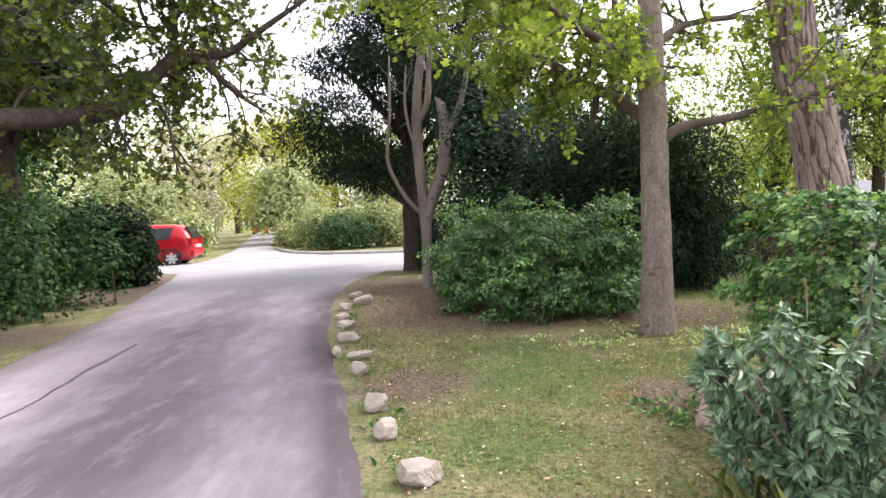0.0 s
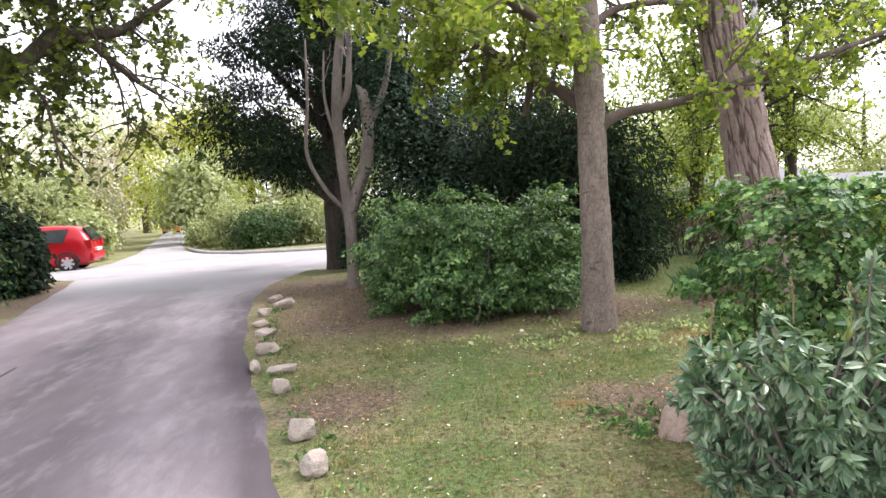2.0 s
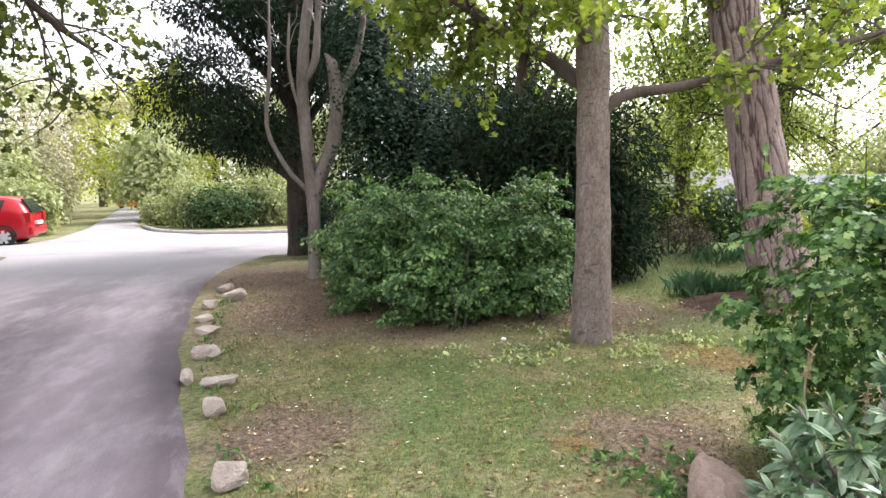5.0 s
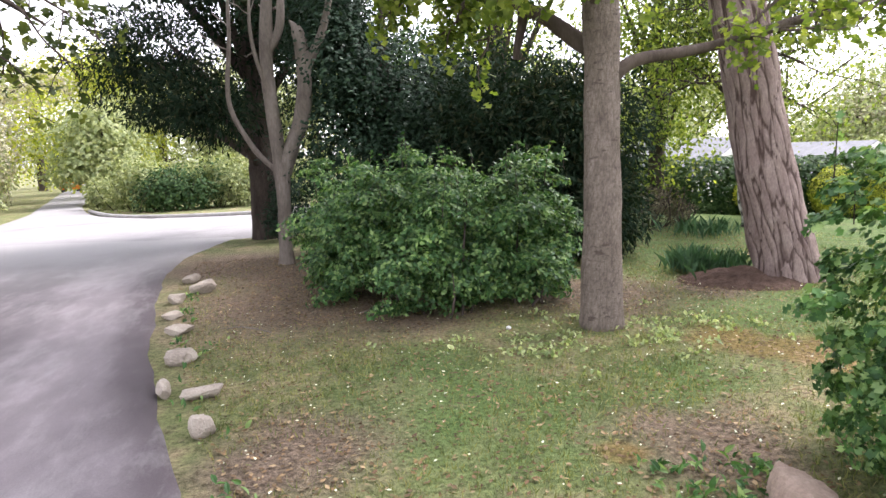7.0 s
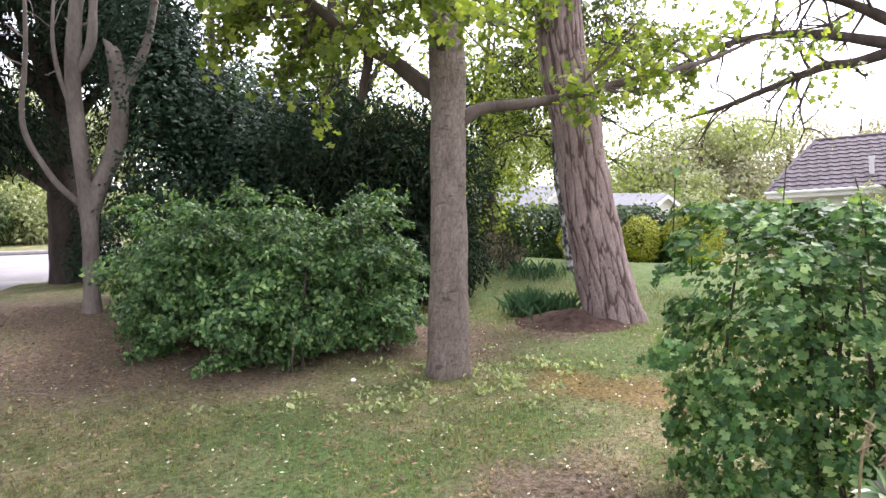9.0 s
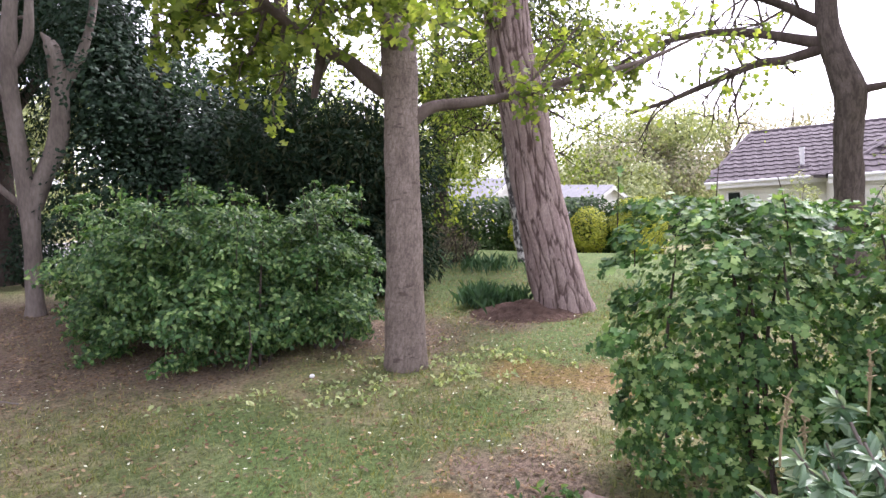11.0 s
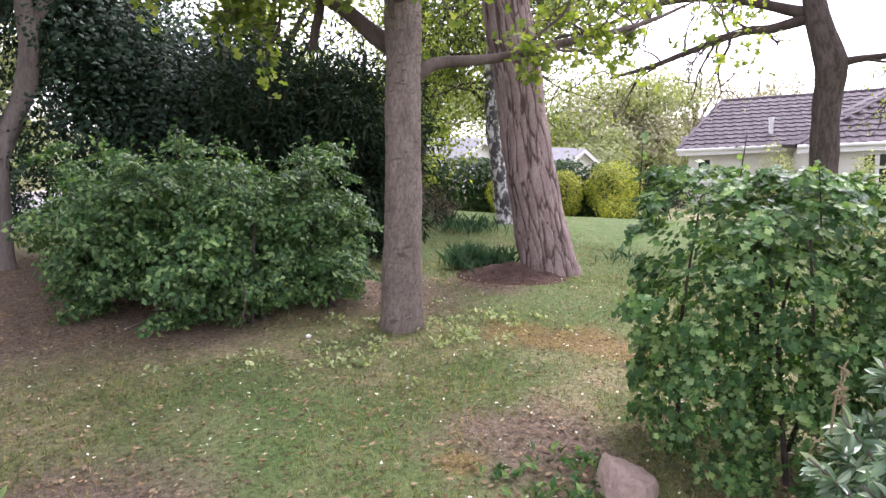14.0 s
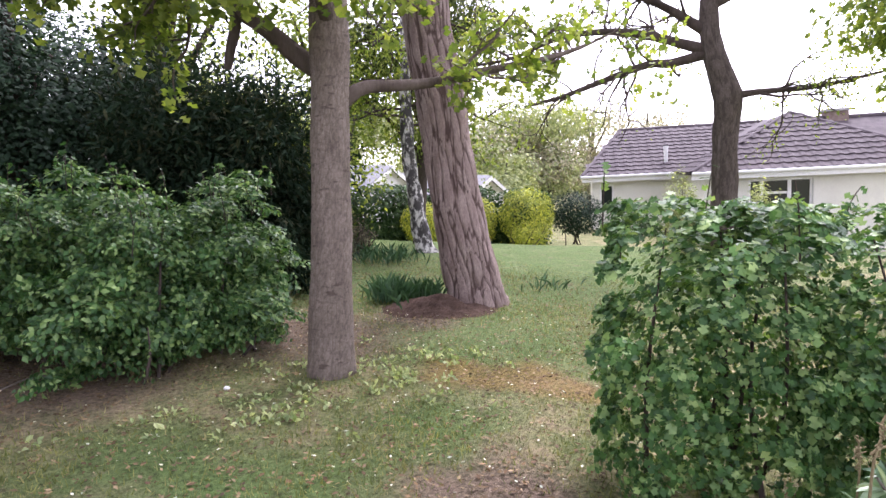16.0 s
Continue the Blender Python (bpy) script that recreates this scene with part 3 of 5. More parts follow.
# ---- trees ----
def trunk_mesh(name, points, radii, segs, step, ridge, freq, flare=0.0, tall=0.7, groove=0.35):
    """A trunk with furrowed bark in relief."""
    v, q = tube(points, radii, segs, step, 0.03)
    c = curve_points([(*p, r) for p, r in zip(points, radii)], step)
    n = len(c)
    out = v.reshape(n, segs, 3)
    furrow = np.zeros((n, segs), np.float32)
    a = np.arange(segs) * 2 * np.pi / segs
    for i in range(n):
        z = c[i, 2]
        for j in range(segs):
            way = Vector(out[i, j] - c[i, :3])
            base = Vector((math.cos(a[j]) * freq, math.sin(a[j]) * freq, z * freq * tall))
            base += Vector((noise.noise(base * 0.7), noise.noise(base * 0.7 + Vector((9, 0, 0))), 0)) * 0.35
            base += noise.noise_vector(base * 2.7) * 0.2
            near, seeds = noise.voronoi(base)
            gap = near[1] - near[0]
            if groove < 0.1:
                across = (seeds[1] - seeds[0]).normalized()
                gap /= 2 * math.hypot(across.xy.length * freq / c[i, 3], across.z * freq * tall)
            crack = min(1.0, gap / groove)
            furrow[i, j] = crack
            f = 1 + ridge * (crack - 0.8) + ridge * 0.3 * noise.noise(base * 3)
            f += flare * math.exp(-max(z, 0) / 0.16) * (1 + 0.35 * math.sin(a[j] * 5 + 1))
            out[i, j] = c[i, :3] + np.array(way) * f
    me = np_mesh(name, out.reshape(-1, 3), q, True)
    me.attributes.new("furrow", "FLOAT", "POINT").data.foreach_set("value", furrow.ravel())
    return me


def branch_out(start, way, length, radius, seed, depth=2, droop=0.0, kids=5, turn=0.8):
    """A branching limb: pieces of tube and the places of its twigs."""
    r = np.random.default_rng(seed)
    way = np.array(way, float) / np.linalg.norm(way)
    pts, d, steps = [np.array(start, float)], way.copy(), 5
    for _ in range(steps):
        d = d + r.normal(size=3) * 0.22 + (0, 0, -droop)
        d /= np.linalg.norm(d)
        pts.append(pts[-1] + d * length / steps)
    radii = np.linspace(radius, radius * 0.35, steps + 1)
    pieces, tips = [tube(pts, radii, 7 if radius > 0.02 else 5, max(0.1, length / 10), 0.05)], []
    if depth == 0:
        for p in pts[1:]:
            tips += [p] * 2
        return pieces, tips
    for k in range(kids):
        f = r.uniform(0.3, 1.0)
        i = min(int(f * steps), steps - 1)
        at = pts[i] + (pts[i + 1] - pts[i]) * (f * steps - i)
        side = d + r.normal(size=3) * turn
        p, t = branch_out(at, side, length * r.uniform(0.4, 0.65), radius * 0.5, r.integers(1 << 30), depth - 1, droop, kids, turn)
        pieces += p
        tips += t
    return pieces, tips


def limb_with_twigs(points, radii, seed, kids, length, depth=1, droop=0.03, from_f=0.3, up=0.1):
    """A limb through given places, with twigs along it."""
    r = np.random.default_rng(seed)
    pieces, tips = [tube(points, radii, 9, 0.1, 0.06)], []
    run = curve_points([(*p, q) for p, q in zip(points, radii)], 0.1)
    for _ in range(kids):
        i = int(r.uniform(from_f, 1.0) * (len(run) - 2))
        d = run[i + 1, :3] - run[i, :3]
        d = d / np.linalg.norm(d) * 0.6 + r.normal(size=3) * 0.75 + (0, 0, up)
        p, t = branch_out(run[i, :3], d, length * r.uniform(0.5, 1.2), max(0.006, min(0.03, run[i, 3] * 0.45)), r.integers(1 << 30), depth, droop)
        pieces += p
        tips += t
    return pieces, tips


def around(tips, count, spread, seed):
    r = np.random.default_rng(seed)
    tips = np.array(tips)
    return tips[r.integers(len(tips), size=count)] + r.normal(size=(count, 3)) * spread


def build_oak():
    t = thing("oak_tree", "slim young oak with grey-brown bark and fresh yellow-green leaves", "tree", (3.08, 7.55, 0))
    inv = np.array((2.99, 7.36, 0))
    part("trunk", trunk_mesh("trunk", np.array([(2.99, 7.36, -0.15), (2.99, 7.36, 0.1), (2.99, 7.35, 1.16), (2.99, 7.36, 2.1), (2.98, 7.36, 2.75), (2.97, 7.37, 3.6), (2.95, 7.4, 5), (3.0, 7.45, 7.5)]) - inv,
                             [0.19, 0.185, 0.158, 0.148, 0.15, 0.125, 0.10, 0.05], 110, 0.02, 0.035, 6.5, 0.08, 1.5), M_oaktrunk, t)
    limbs = [
        ([(2.99, 7.4, 2.34), (2.9, 7.66, 2.5), (2.72, 7.78, 2.68), (2.5, 7.88, 2.82), (2.24, 7.99, 3.02), (1.9, 8.1, 3.26), (1.2, 8.3, 3.6)], [0.085, 0.075, 0.065, 0.058, 0.05, 0.04, 0.02], 16),
        ([(3.0, 7.33, 2.08), (3.14, 7.31, 2.2), (3.3, 7.31, 2.28), (3.65, 7.3, 2.33), (4.06, 7.31, 2.4), (4.66, 7.31, 2.55), (5.2, 7.31, 2.69), (5.8, 7.31, 2.84), (6.4, 7.31, 3.03), (7.1, 7.31, 3.3)], [0.075, 0.062, 0.054, 0.048, 0.046, 0.042, 0.036, 0.03, 0.024, 0.012], 12),
        ([(2.98, 7.36, 2.7), (2.5, 6.9, 3.0), (1.9, 6.4, 3.2), (1.2, 6.0, 3.5), (0.5, 5.8, 3.6)], [0.06, 0.05, 0.04, 0.03, 0.015], 14),
        ([(2.97, 7.36, 3.1), (3.5, 7.9, 3.5), (4.3, 8.3, 3.7), (5.2, 8.8, 3.8)], [0.055, 0.045, 0.035, 0.015], 14),
        ([(2.97, 7.36, 3.3), (2.6, 8.2, 3.7), (2.0, 9.2, 4.0), (1.4, 10.2, 4.2)], [0.055, 0.045, 0.035, 0.015], 14),
        ([(2.97, 7.36, 3.2), (1.8, 8.2, 3.9), (0.6, 9.0, 4.4), (-0.7, 9.6, 4.65)], [0.055, 0.045, 0.035, 0.015], 14)]
    alltips = []
    for k, (pts, rad, kids) in enumerate(limbs):
        p, tips = limb_with_twigs(np.array(pts) - inv, rad, 100 + k, kids, 0.9)
        part("limb", np_mesh("limb", *join(p), True), M_oakbark, t)
        alltips.append(tips)
    v, q = tube(np.array([(2.5, 7.88, 2.84), (2.49, 7.89, 2.65), (2.46, 7.9, 2.52), (2.44, 7.91, 2.37)]) - inv, [0.045, 0.045, 0.04, 0.03], 10, 0.05, 0.1)
    part("broken_stub", np_mesh("broken_stub", v, q, True), M_darkbark, t)
    sizes = [2600, 1000, 2200, 800, 2000, 1900]
    for k, tips in enumerate(alltips):
        part("foliage", leaf_mesh("foliage", around(tips, sizes[k], 0.07, 7 + k), 0.088, LOBED, None, 1, 0.5, 40 + k), M_oak, t)
    return t


def build_pine():
    inv = np.array((5.85, 8.5, 0))
    t = thing("pine_tree", "leaning pine with deeply furrowed pinkish-brown bark", "tree", tuple(inv))
    pts = np.array([(5.98, 8.44, -0.2), (5.95, 8.47, 0.05), (5.75, 8.66, 1.26), (5.61, 8.79, 2.32), (5.51, 8.88, 3.01), (5.43, 8.95, 3.7), (5.36, 9.03, 5.5), (5.35, 9.1, 9), (5.4, 9.1, 13)]) - inv
    part("trunk", trunk_mesh("trunk", pts, [0.38, 0.35, 0.305, 0.29, 0.285, 0.28, 0.26, 0.2, 0.08], 160, 0.028, 0.06, 3.1, 0.07, 0.5, 0.014), M_pinetrunk, t)
    tips = []
    for k in range(9):
        a = k * 2.4
        z = 5.2 + k * 0.8
        p, tp = branch_out(np.array((5.4, 9.0, z)) - inv, (math.cos(a), math.sin(a), 0.3), 2.6, 0.09, 300 + k, 2, 0.0, 4)
        part("limb", np_mesh("limb", *join(p), True), M_pinebark, t)
        tips += tp
    part("foliage", leaf_mesh("foliage", around(tips, 9000, 0.16, 3), 0.2, BLADE, None, 1, 0, 5), M_yew, t)
    return t


def build_forked():
    """The bare grey tree with a snapped stem."""
    inv = np.array((0.43, 12.26, 0))
    t = thing("forked_tree", "bare grey tree forking low into stems, one snapped off", "tree", tuple(inv))
    part("trunk", trunk_mesh("trunk", np.array([(0.41, 12.26, -0.1), (0.41, 12.26, 0.1), (0.43, 12.26, 0.9), (0.44, 12.26, 1.5)]) - inv, [0.125, 0.105, 0.1, 0.125], 28, 0.06, 0.05, 2.5, 0.15), M_greybark, t)
    stems = [([(0.42, 12.26, 1.3), (0.40, 12.26, 1.75), (0.36, 12.26, 2.3), (0.34, 12.26, 3.02), (0.41, 12.26, 3.79), (0.55, 12.26, 4.8), (0.6, 12.3, 6.2)], [0.11, 0.1, 0.1, 0.095, 0.085, 0.06, 0.03]),
             ([(0.46, 12.26, 1.35), (0.6, 12.26, 1.72), (0.76, 12.25, 2.1), (0.86, 12.24, 2.61), (0.84, 12.25, 3.17), (0.80, 12.25, 3.36), (0.76, 12.25, 3.44), (0.70, 12.25, 3.52)], [0.12, 0.12, 0.115, 0.11, 0.1, 0.095, 0.05, 0.01]),
             ([(0.87, 12.24, 2.8), (1.0, 12.24, 3.05), (1.14, 12.23, 3.33), (1.28, 12.21, 3.8), (1.4, 12.2, 4.6), (1.5, 12.2, 5.6)], [0.07, 0.065, 0.06, 0.05, 0.04, 0.02]),
             ([(0.40, 12.26, 1.35), (0.2, 12.25, 1.55), (0.0, 12.25, 1.83), (-0.22, 12.24, 2.39), (-0.14, 12.24, 3.32), (-0.1, 12.25, 4.3)], [0.042, 0.04, 0.038, 0.034, 0.028, 0.016]),
             ([(0.36, 12.26, 2.5), (0.22, 12.2, 2.9), (0.15, 12.2, 3.4), (0.2, 12.2, 4.1)], [0.035, 0.03, 0.025, 0.015]),
             ([(0.34, 12.26, 3.0), (0.55, 12.2, 3.4), (0.62, 12.2, 4.0), (0.7, 12.2, 4.8)], [0.045, 0.06, 0.05, 0.03])]
    for k, (pts, rad) in enumerate(stems):
        pieces = [tube(np.array(pts) - inv, rad, 12, 0.08, 0.07)]
        if k != 1:
            pieces, _ = limb_with_twigs(np.array(pts) - inv, rad, 500 + k, 4, 0.5, 0, 0.0, 0.4)
        part("stem", np_mesh("stem", *join(pieces), True), M_greybark, t)
    return t


def build_bare_tree():
    """The dark, barely leafing oak by the bungalow."""
    inv = np.array((11.55, 7.55, 0))
    t = thing("bare_oak", "gnarled dark oak, almost bare, by the bungalow", "tree", tuple(inv))
    part("trunk", trunk_mesh("trunk", np.array([(11.6, 7.45, -0.6), (11.55, 7.5, 0.4), (11.53, 7.55, 1.37), (11.51, 7.6, 2.3), (11.5, 7.6, 2.9), (11.46, 7.7, 3.25), (11.37, 7.88, 3.8), (11.35, 7.97, 4.35), (11.3, 8.0, 6)]) - inv,
                             [0.27, 0.24, 0.22, 0.21, 0.235, 0.22, 0.18, 0.16, 0.1], 64, 0.04, 0.07, 4.5), M_darktrunk, t)
    limbs = [([(11.36, 7.95, 3.7), (11.1, 8.5, 3.55), (10.9, 8.84, 3.53), (10.44, 9.6, 3.2), (10.11, 10.06, 2.98), (9.69, 10.61, 2.79)], [0.1, 0.08, 0.07, 0.05, 0.04, 0.02], 9),
             ([(11.36, 7.95, 3.75), (10.85, 8.94, 4.06), (10.41, 9.63, 4.12), (9.97, 10.25, 3.98), (9.54, 10.78, 3.67), (9.0, 11.4, 3.5)], [0.1, 0.075, 0.06, 0.05, 0.035, 0.02], 12),
             ([(11.36, 7.9, 4.0), (11.0, 8.6, 4.5), (10.4, 9.4, 4.9), (9.9, 10.2, 5.2)], [0.1, 0.07, 0.05, 0.02], 10),
             ([(11.5, 7.6, 2.95), (11.65, 7.2, 3.02), (11.8, 6.9, 3.05), (12.0, 6.3, 3.1), (12.3, 5.5, 3.3)], [0.09, 0.06, 0.05, 0.04, 0.02], 8),
             ([(11.35, 7.95, 4.5), (11.7, 7.2, 4.9), (12.0, 6.3, 5.2), (12.3, 5.4, 5.4)], [0.09, 0.07, 0.05, 0.02], 8)]
    for k, (pts, rad, kids) in enumerate(limbs):
        p, tips = limb_with_twigs(np.array(pts) - inv, rad, 700 + k, kids + 5, 0.9, 1, 0.02, 0.15)
        part("limb", np_mesh("limb", *join(p), True), M_darkbark, t)
        part("foliage", leaf_mesh("foliage", around(tips, 110 if k < 3 else 900, 0.1, 20 + k), 0.07, SIMPLE, None, 1, 0.3, 60 + k), M_oak, t)
    return t


def build_overhang():
    """The big oak whose limb reaches over the drive."""
    inv = np.array((-9.2, 7.6, 0))
    t = thing("spreading_oak", "big oak reaching a dark limb over the drive", "tree", tuple(inv))
    part("trunk", trunk_mesh("trunk", np.array([(-9.2, 7.6, -0.2), (-9.2, 7.6, 0.2), (-9.1, 7.6, 2.2), (-9.2, 7.7, 4.5), (-9.1, 7.7, 8)]) - inv, [0.5, 0.42, 0.36, 0.3, 0.15], 40, 0.1, 0.08, 3, 0.2), M_darktrunk, t)
    limbs = [([(-9.1, 7.6, 2.3), (-7.2, 7.7, 2.7), (-5.07, 8.19, 2.81), (-4.2, 8.77, 2.89), (-3.62, 9.08, 3.01), (-3.3, 9.24, 3.28), (-2.95, 9.39, 3.68), (-2.67, 9.49, 3.8), (-2.24, 9.64, 3.82), (-1.62, 9.81, 4.27), (-1.0, 9.95, 4.7)],
              [0.22, 0.17, 0.14, 0.125, 0.115, 0.1, 0.09, 0.075, 0.06, 0.045, 0.02], 24, 2400),
             ([(-2.72, 9.48, 3.8), (-2.47, 9.56, 3.62), (-2.27, 9.63, 3.39), (-1.99, 9.71, 3.15), (-1.7, 9.79, 2.95)], [0.055, 0.05, 0.04, 0.03, 0.012], 7, 350),
             ([(-2.95, 9.39, 3.68), (-2.86, 9.42, 4.06), (-2.86, 9.42, 4.52), (-2.7, 9.4, 5.2)], [0.06, 0.05, 0.04, 0.02], 8, 700),
             ([(-3.9, 8.8, 3.7), (-3.56, 8.89, 3.45), (-3.43, 8.95, 3.24), (-3.39, 8.97, 2.87)], [0.03, 0.025, 0.02, 0.01], 6, 700),
             ([(-9.1, 7.6, 3.5), (-7.2, 8.6, 3.9), (-5.4, 9.2, 4.3), (-3.4, 9.3, 4.7), (-1.6, 9, 5.0)], [0.2, 0.14, 0.1, 0.07, 0.03], 24, 4200),
             ([(-9.0, 7.6, 2.9), (-7.6, 9.4, 3.4), (-6.4, 10.8, 3.8), (-5.2, 12, 4.1), (-4.2, 12.6, 4.3)], [0.14, 0.1, 0.07, 0.05, 0.03], 20, 1800),
             ([(-9.1, 7.6, 3.0), (-7.2, 8.2, 3.4), (-5.8, 9.2, 3.7), (-4.6, 10.0, 3.9)], [0.12, 0.09, 0.06, 0.03], 22, 2600),
             ([(-9.1, 7.6, 5.0), (-6.8, 7.8, 5.6), (-4.6, 8.0, 6.0), (-2.0, 7.6, 6.2), (0.5, 7.2, 6.2)], [0.2, 0.14, 0.1, 0.07, 0.03], 22, 2600)]
    for k, (pts, rad, kids, leaves) in enumerate(limbs):
        p, tips = limb_with_twigs(np.array(pts) - inv, rad, 900 + k, kids, 1.3, 1, 0.05, 0.25, 0.0)
        part("limb", np_mesh("limb", *join(p), True), M_darkbark, t)
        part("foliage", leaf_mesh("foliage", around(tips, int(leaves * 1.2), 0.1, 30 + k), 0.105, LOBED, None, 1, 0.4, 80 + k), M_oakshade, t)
    return t


def crown_tree(name, label, at, lumps, trunk_r, leaf, count, material, bark, seed, shape=SIMPLE, group=""):
    """A tree with a crown of several uneven leafy lumps: (x, y, z, rx, ry, rz) from its foot."""
    t = thing(name, label, "tree", at, 0, group)
    top = max(l[2] + l[5] * 0.6 for l in lumps)
    part("trunk", np_mesh("trunk", *tube([(0, 0, -0.3), (0, 0, 0.3), (0.05, 0, top * 0.4), (0, 0.05, top * 0.7), (0.02, 0, top)], [trunk_r * 1.3, trunk_r, trunk_r * 0.8, trunk_r * 0.5, trunk_r * 0.15], 10, 0.3), True), bark, t)
    pts, ways = [], []
    total = sum((l[3] * l[4] * l[5]) ** 0.66 for l in lumps)
    pieces = []
    for k, l in enumerate(lumps):
        p, d = shell(int(count * (l[3] * l[4] * l[5]) ** 0.66 / total), seed * 31 + k, 0.45, 0.35)
        pts.append(p * l[3:6] + l[0:3])
        ways.append(d)
        pieces.append(tube([(0, 0, max(0.2, min(l[2] * 0.6, top * 0.7))), (l[0] * 0.5, l[1] * 0.5, l[2] * 0.85), (l[0], l[1], l[2] + l[5] * 0.3)], [trunk_r * 0.4, trunk_r * 0.3, trunk_r * 0.1], 6, 0.4))
    for v, q in pieces:
        part("limb", np_mesh("limb", v, q, True), bark, t)
    part("crown", leaf_mesh("crown", np.vstack(pts), leaf, shape, np.vstack(ways) * 0.8, 0.8, 0.3, seed, None if shape is SPRIG else np.vstack(ways)), material, t)
    return t


build_oak()
build_pine()
build_forked()
build_bare_tree()
build_overhang()
# dark evergreens behind the bush
r = np.random.default_rng(5)
boughs = [(-1.6, 0, 3.6, 1.5, 1.4, 1.0), (-0.4, 0.2, 5.6, 1.8, 1.7, 1.6), (1.4, 0, 4.0, 1.5, 1.4, 1.5), (0.4, 0, 8, 1.6, 1.6, 2.2)]
for k in range(16):
    a, z = r.uniform(0, 6.28), r.uniform(2.3, 7.5)
    reach = 2.5 - 0.16 * z
    boughs.append((math.cos(a) * reach, math.sin(a) * reach * 0.8, z, 0.8, 0.7, r.uniform(0.35, 0.6)))
crown_tree("cedar_tree", "tall dark evergreen with drooping blackish-green boughs", (0.05, 15.6, 0), boughs, 0.26, 0.15, 70000, M_yew, M_darkbark, 11, SPRIG)
crown_tree("holly_tree", "dense dark glossy holly behind the bush", (2.1, 12.6, 0),
           [(-0.3, 0, 1.4, 1.3, 1.1, 1.4), (0.9, 0.2, 1.6, 1.5, 1.2, 1.6), (0.3, 0.2, 2.4, 1.3, 1.1, 1.0), (1.4, 0, 2.3, 0.9, 0.9, 0.8), (-0.6, 0, 2.9, 0.8, 0.8, 0.9), (-0.7, 0.3, 3.8, 0.75, 0.8, 0.95)], 0.16, 0.085, 46000, M_holly, M_darkbark, 12, DIAMOND)
crown_tree("yew_tree", "soft dark yew with feathery shaded foliage", (4.25, 11.0, 0),
           [(0, 0, 1.0, 1.15, 1.0, 1.1), (0.1, 0, 1.9, 1.05, 1.0, 1.0), (-0.9, 0, 1.6, 0.9, 0.9, 1.2), (0.5, 0.1, 0.7, 0.9, 0.8, 0.8)], 0.12, 0.15, 36000, M_yew, M_darkbark, 13, SPRIG)


# ---- hedges and bushes ----
def leafy_pads(pts, ways, count, size, seed, limit):
    """Flat tufts of leaves at the outer places of a bush: places, and the ways that they face."""
    r = np.random.default_rng(seed + 5000)
    pick = r.choice(len(pts), count, replace=False)
    each = len(pts) // count
    d = r.normal(size=(count, each, 3))
    d /= np.linalg.norm(d, axis=2)[..., None]
    d[..., 2] = np.abs(d[..., 2]) * 0.9 - 0.2
    reach = size * r.uniform(0.6, 1.25, (count, 1, 1))
    tilt = ways[pick] * (1, 1, 0.15)
    body = d * reach * (1, 1, 0.55) * r.random((count, each, 1)) ** 0.35
    at = pts[pick][:, None] + body - (0, 0, 1) * (body @ tilt[:, :, None]) * 0.35
    if limit is not None:
        soft = r.normal(size=(count, 1, 3)) * 0.03 + r.normal(size=at.shape) * 0.015
        at = np.clip(at, np.array(limit[0]) + soft, np.array(limit[1]) + soft)
    face = d * (0.5, 0.5, 0.8) + ways[pick][:, None] * 0.7
    return at.reshape(-1, 3), face.reshape(-1, 3)


def shrub(name, label, at, lumps, leaf, count, material, seed, shape=SIMPLE, stems=9, power=3.0, lump=0.2, inner=0.6, droop=0.35, shoots=0, rz=0, group="", category="bush", lift=0.55, pads=0, pad=0.16, limit=None):
    t = thing(name, label, category, at, rz, group)
    pts, ways = [], []
    total = sum((l[3] * l[4] * l[5]) ** 0.66 for l in lumps)
    for k, l in enumerate(lumps):
        p, d = shell(int(count * (l[3] * l[4] * l[5]) ** 0.66 / total), seed * 17 + k, lump, inner, power)
        pts.append(p * l[3:6] + l[0:3])
        ways.append(d)
    pts, ways = np.vstack(pts), np.vstack(ways)
    keep = pts[:, 2] > 0.04
    pts, ways = pts[keep], ways[keep]
    r = np.random.default_rng(seed)
    if pads:
        more, faces = leafy_pads(pts, ways, pads, pad, seed, limit)
        inner_part = r.random(len(pts)) < 0.55
        pts = np.vstack([pts[inner_part] - ways[inner_part] * pad * r.uniform(0.4, 2.6, (inner_part.sum(), 1)), more])
        ways = np.vstack([ways[inner_part], faces])
        keep = pts[:, 2] > 0.03
        pts, ways = pts[keep], ways[keep]
    pieces = []
    for k in range(stems):
        l = lumps[k % len(lumps)]
        a, b = r.uniform(-0.6, 0.6, 2), r.uniform(-0.9, 0.9, 2)
        foot = np.array((l[0] + a[0] * l[3], l[1] + a[1] * l[4], -0.05))
        tip = np.array((l[0] + b[0] * l[3], l[1] + b[1] * l[4], l[2] + l[5] * 0.8))
        mid = (foot + tip) / 2 + r.normal(size=3) * 0.08
        pieces.append(tube([foot, mid, tip], [0.016, 0.011, 0.004], 5, 0.15))
    if shoots:
        top = pts[pts[:, 2] > np.quantile(pts[:, 2], 0.8)]
        for k in range(shoots):
            s = top[r.integers(len(top))]
            e = s + (*r.normal(size=2) * 0.05, r.uniform(0.1, 0.26))
            pieces.append(tube([s - (0, 0, 0.1), (s + e) / 2, e], [0.004, 0.003, 0.002], 4, 0.1))
            along = s + (e - s) * r.random((9, 1))
            pts, ways = np.vstack([pts, along]), np.vstack([ways, r.normal(size=(9, 3)) + (0, 0, 0.6)])
    for v, q in pieces:
        part("stem", np_mesh("stem", v, q, True), M_darkbark, t)
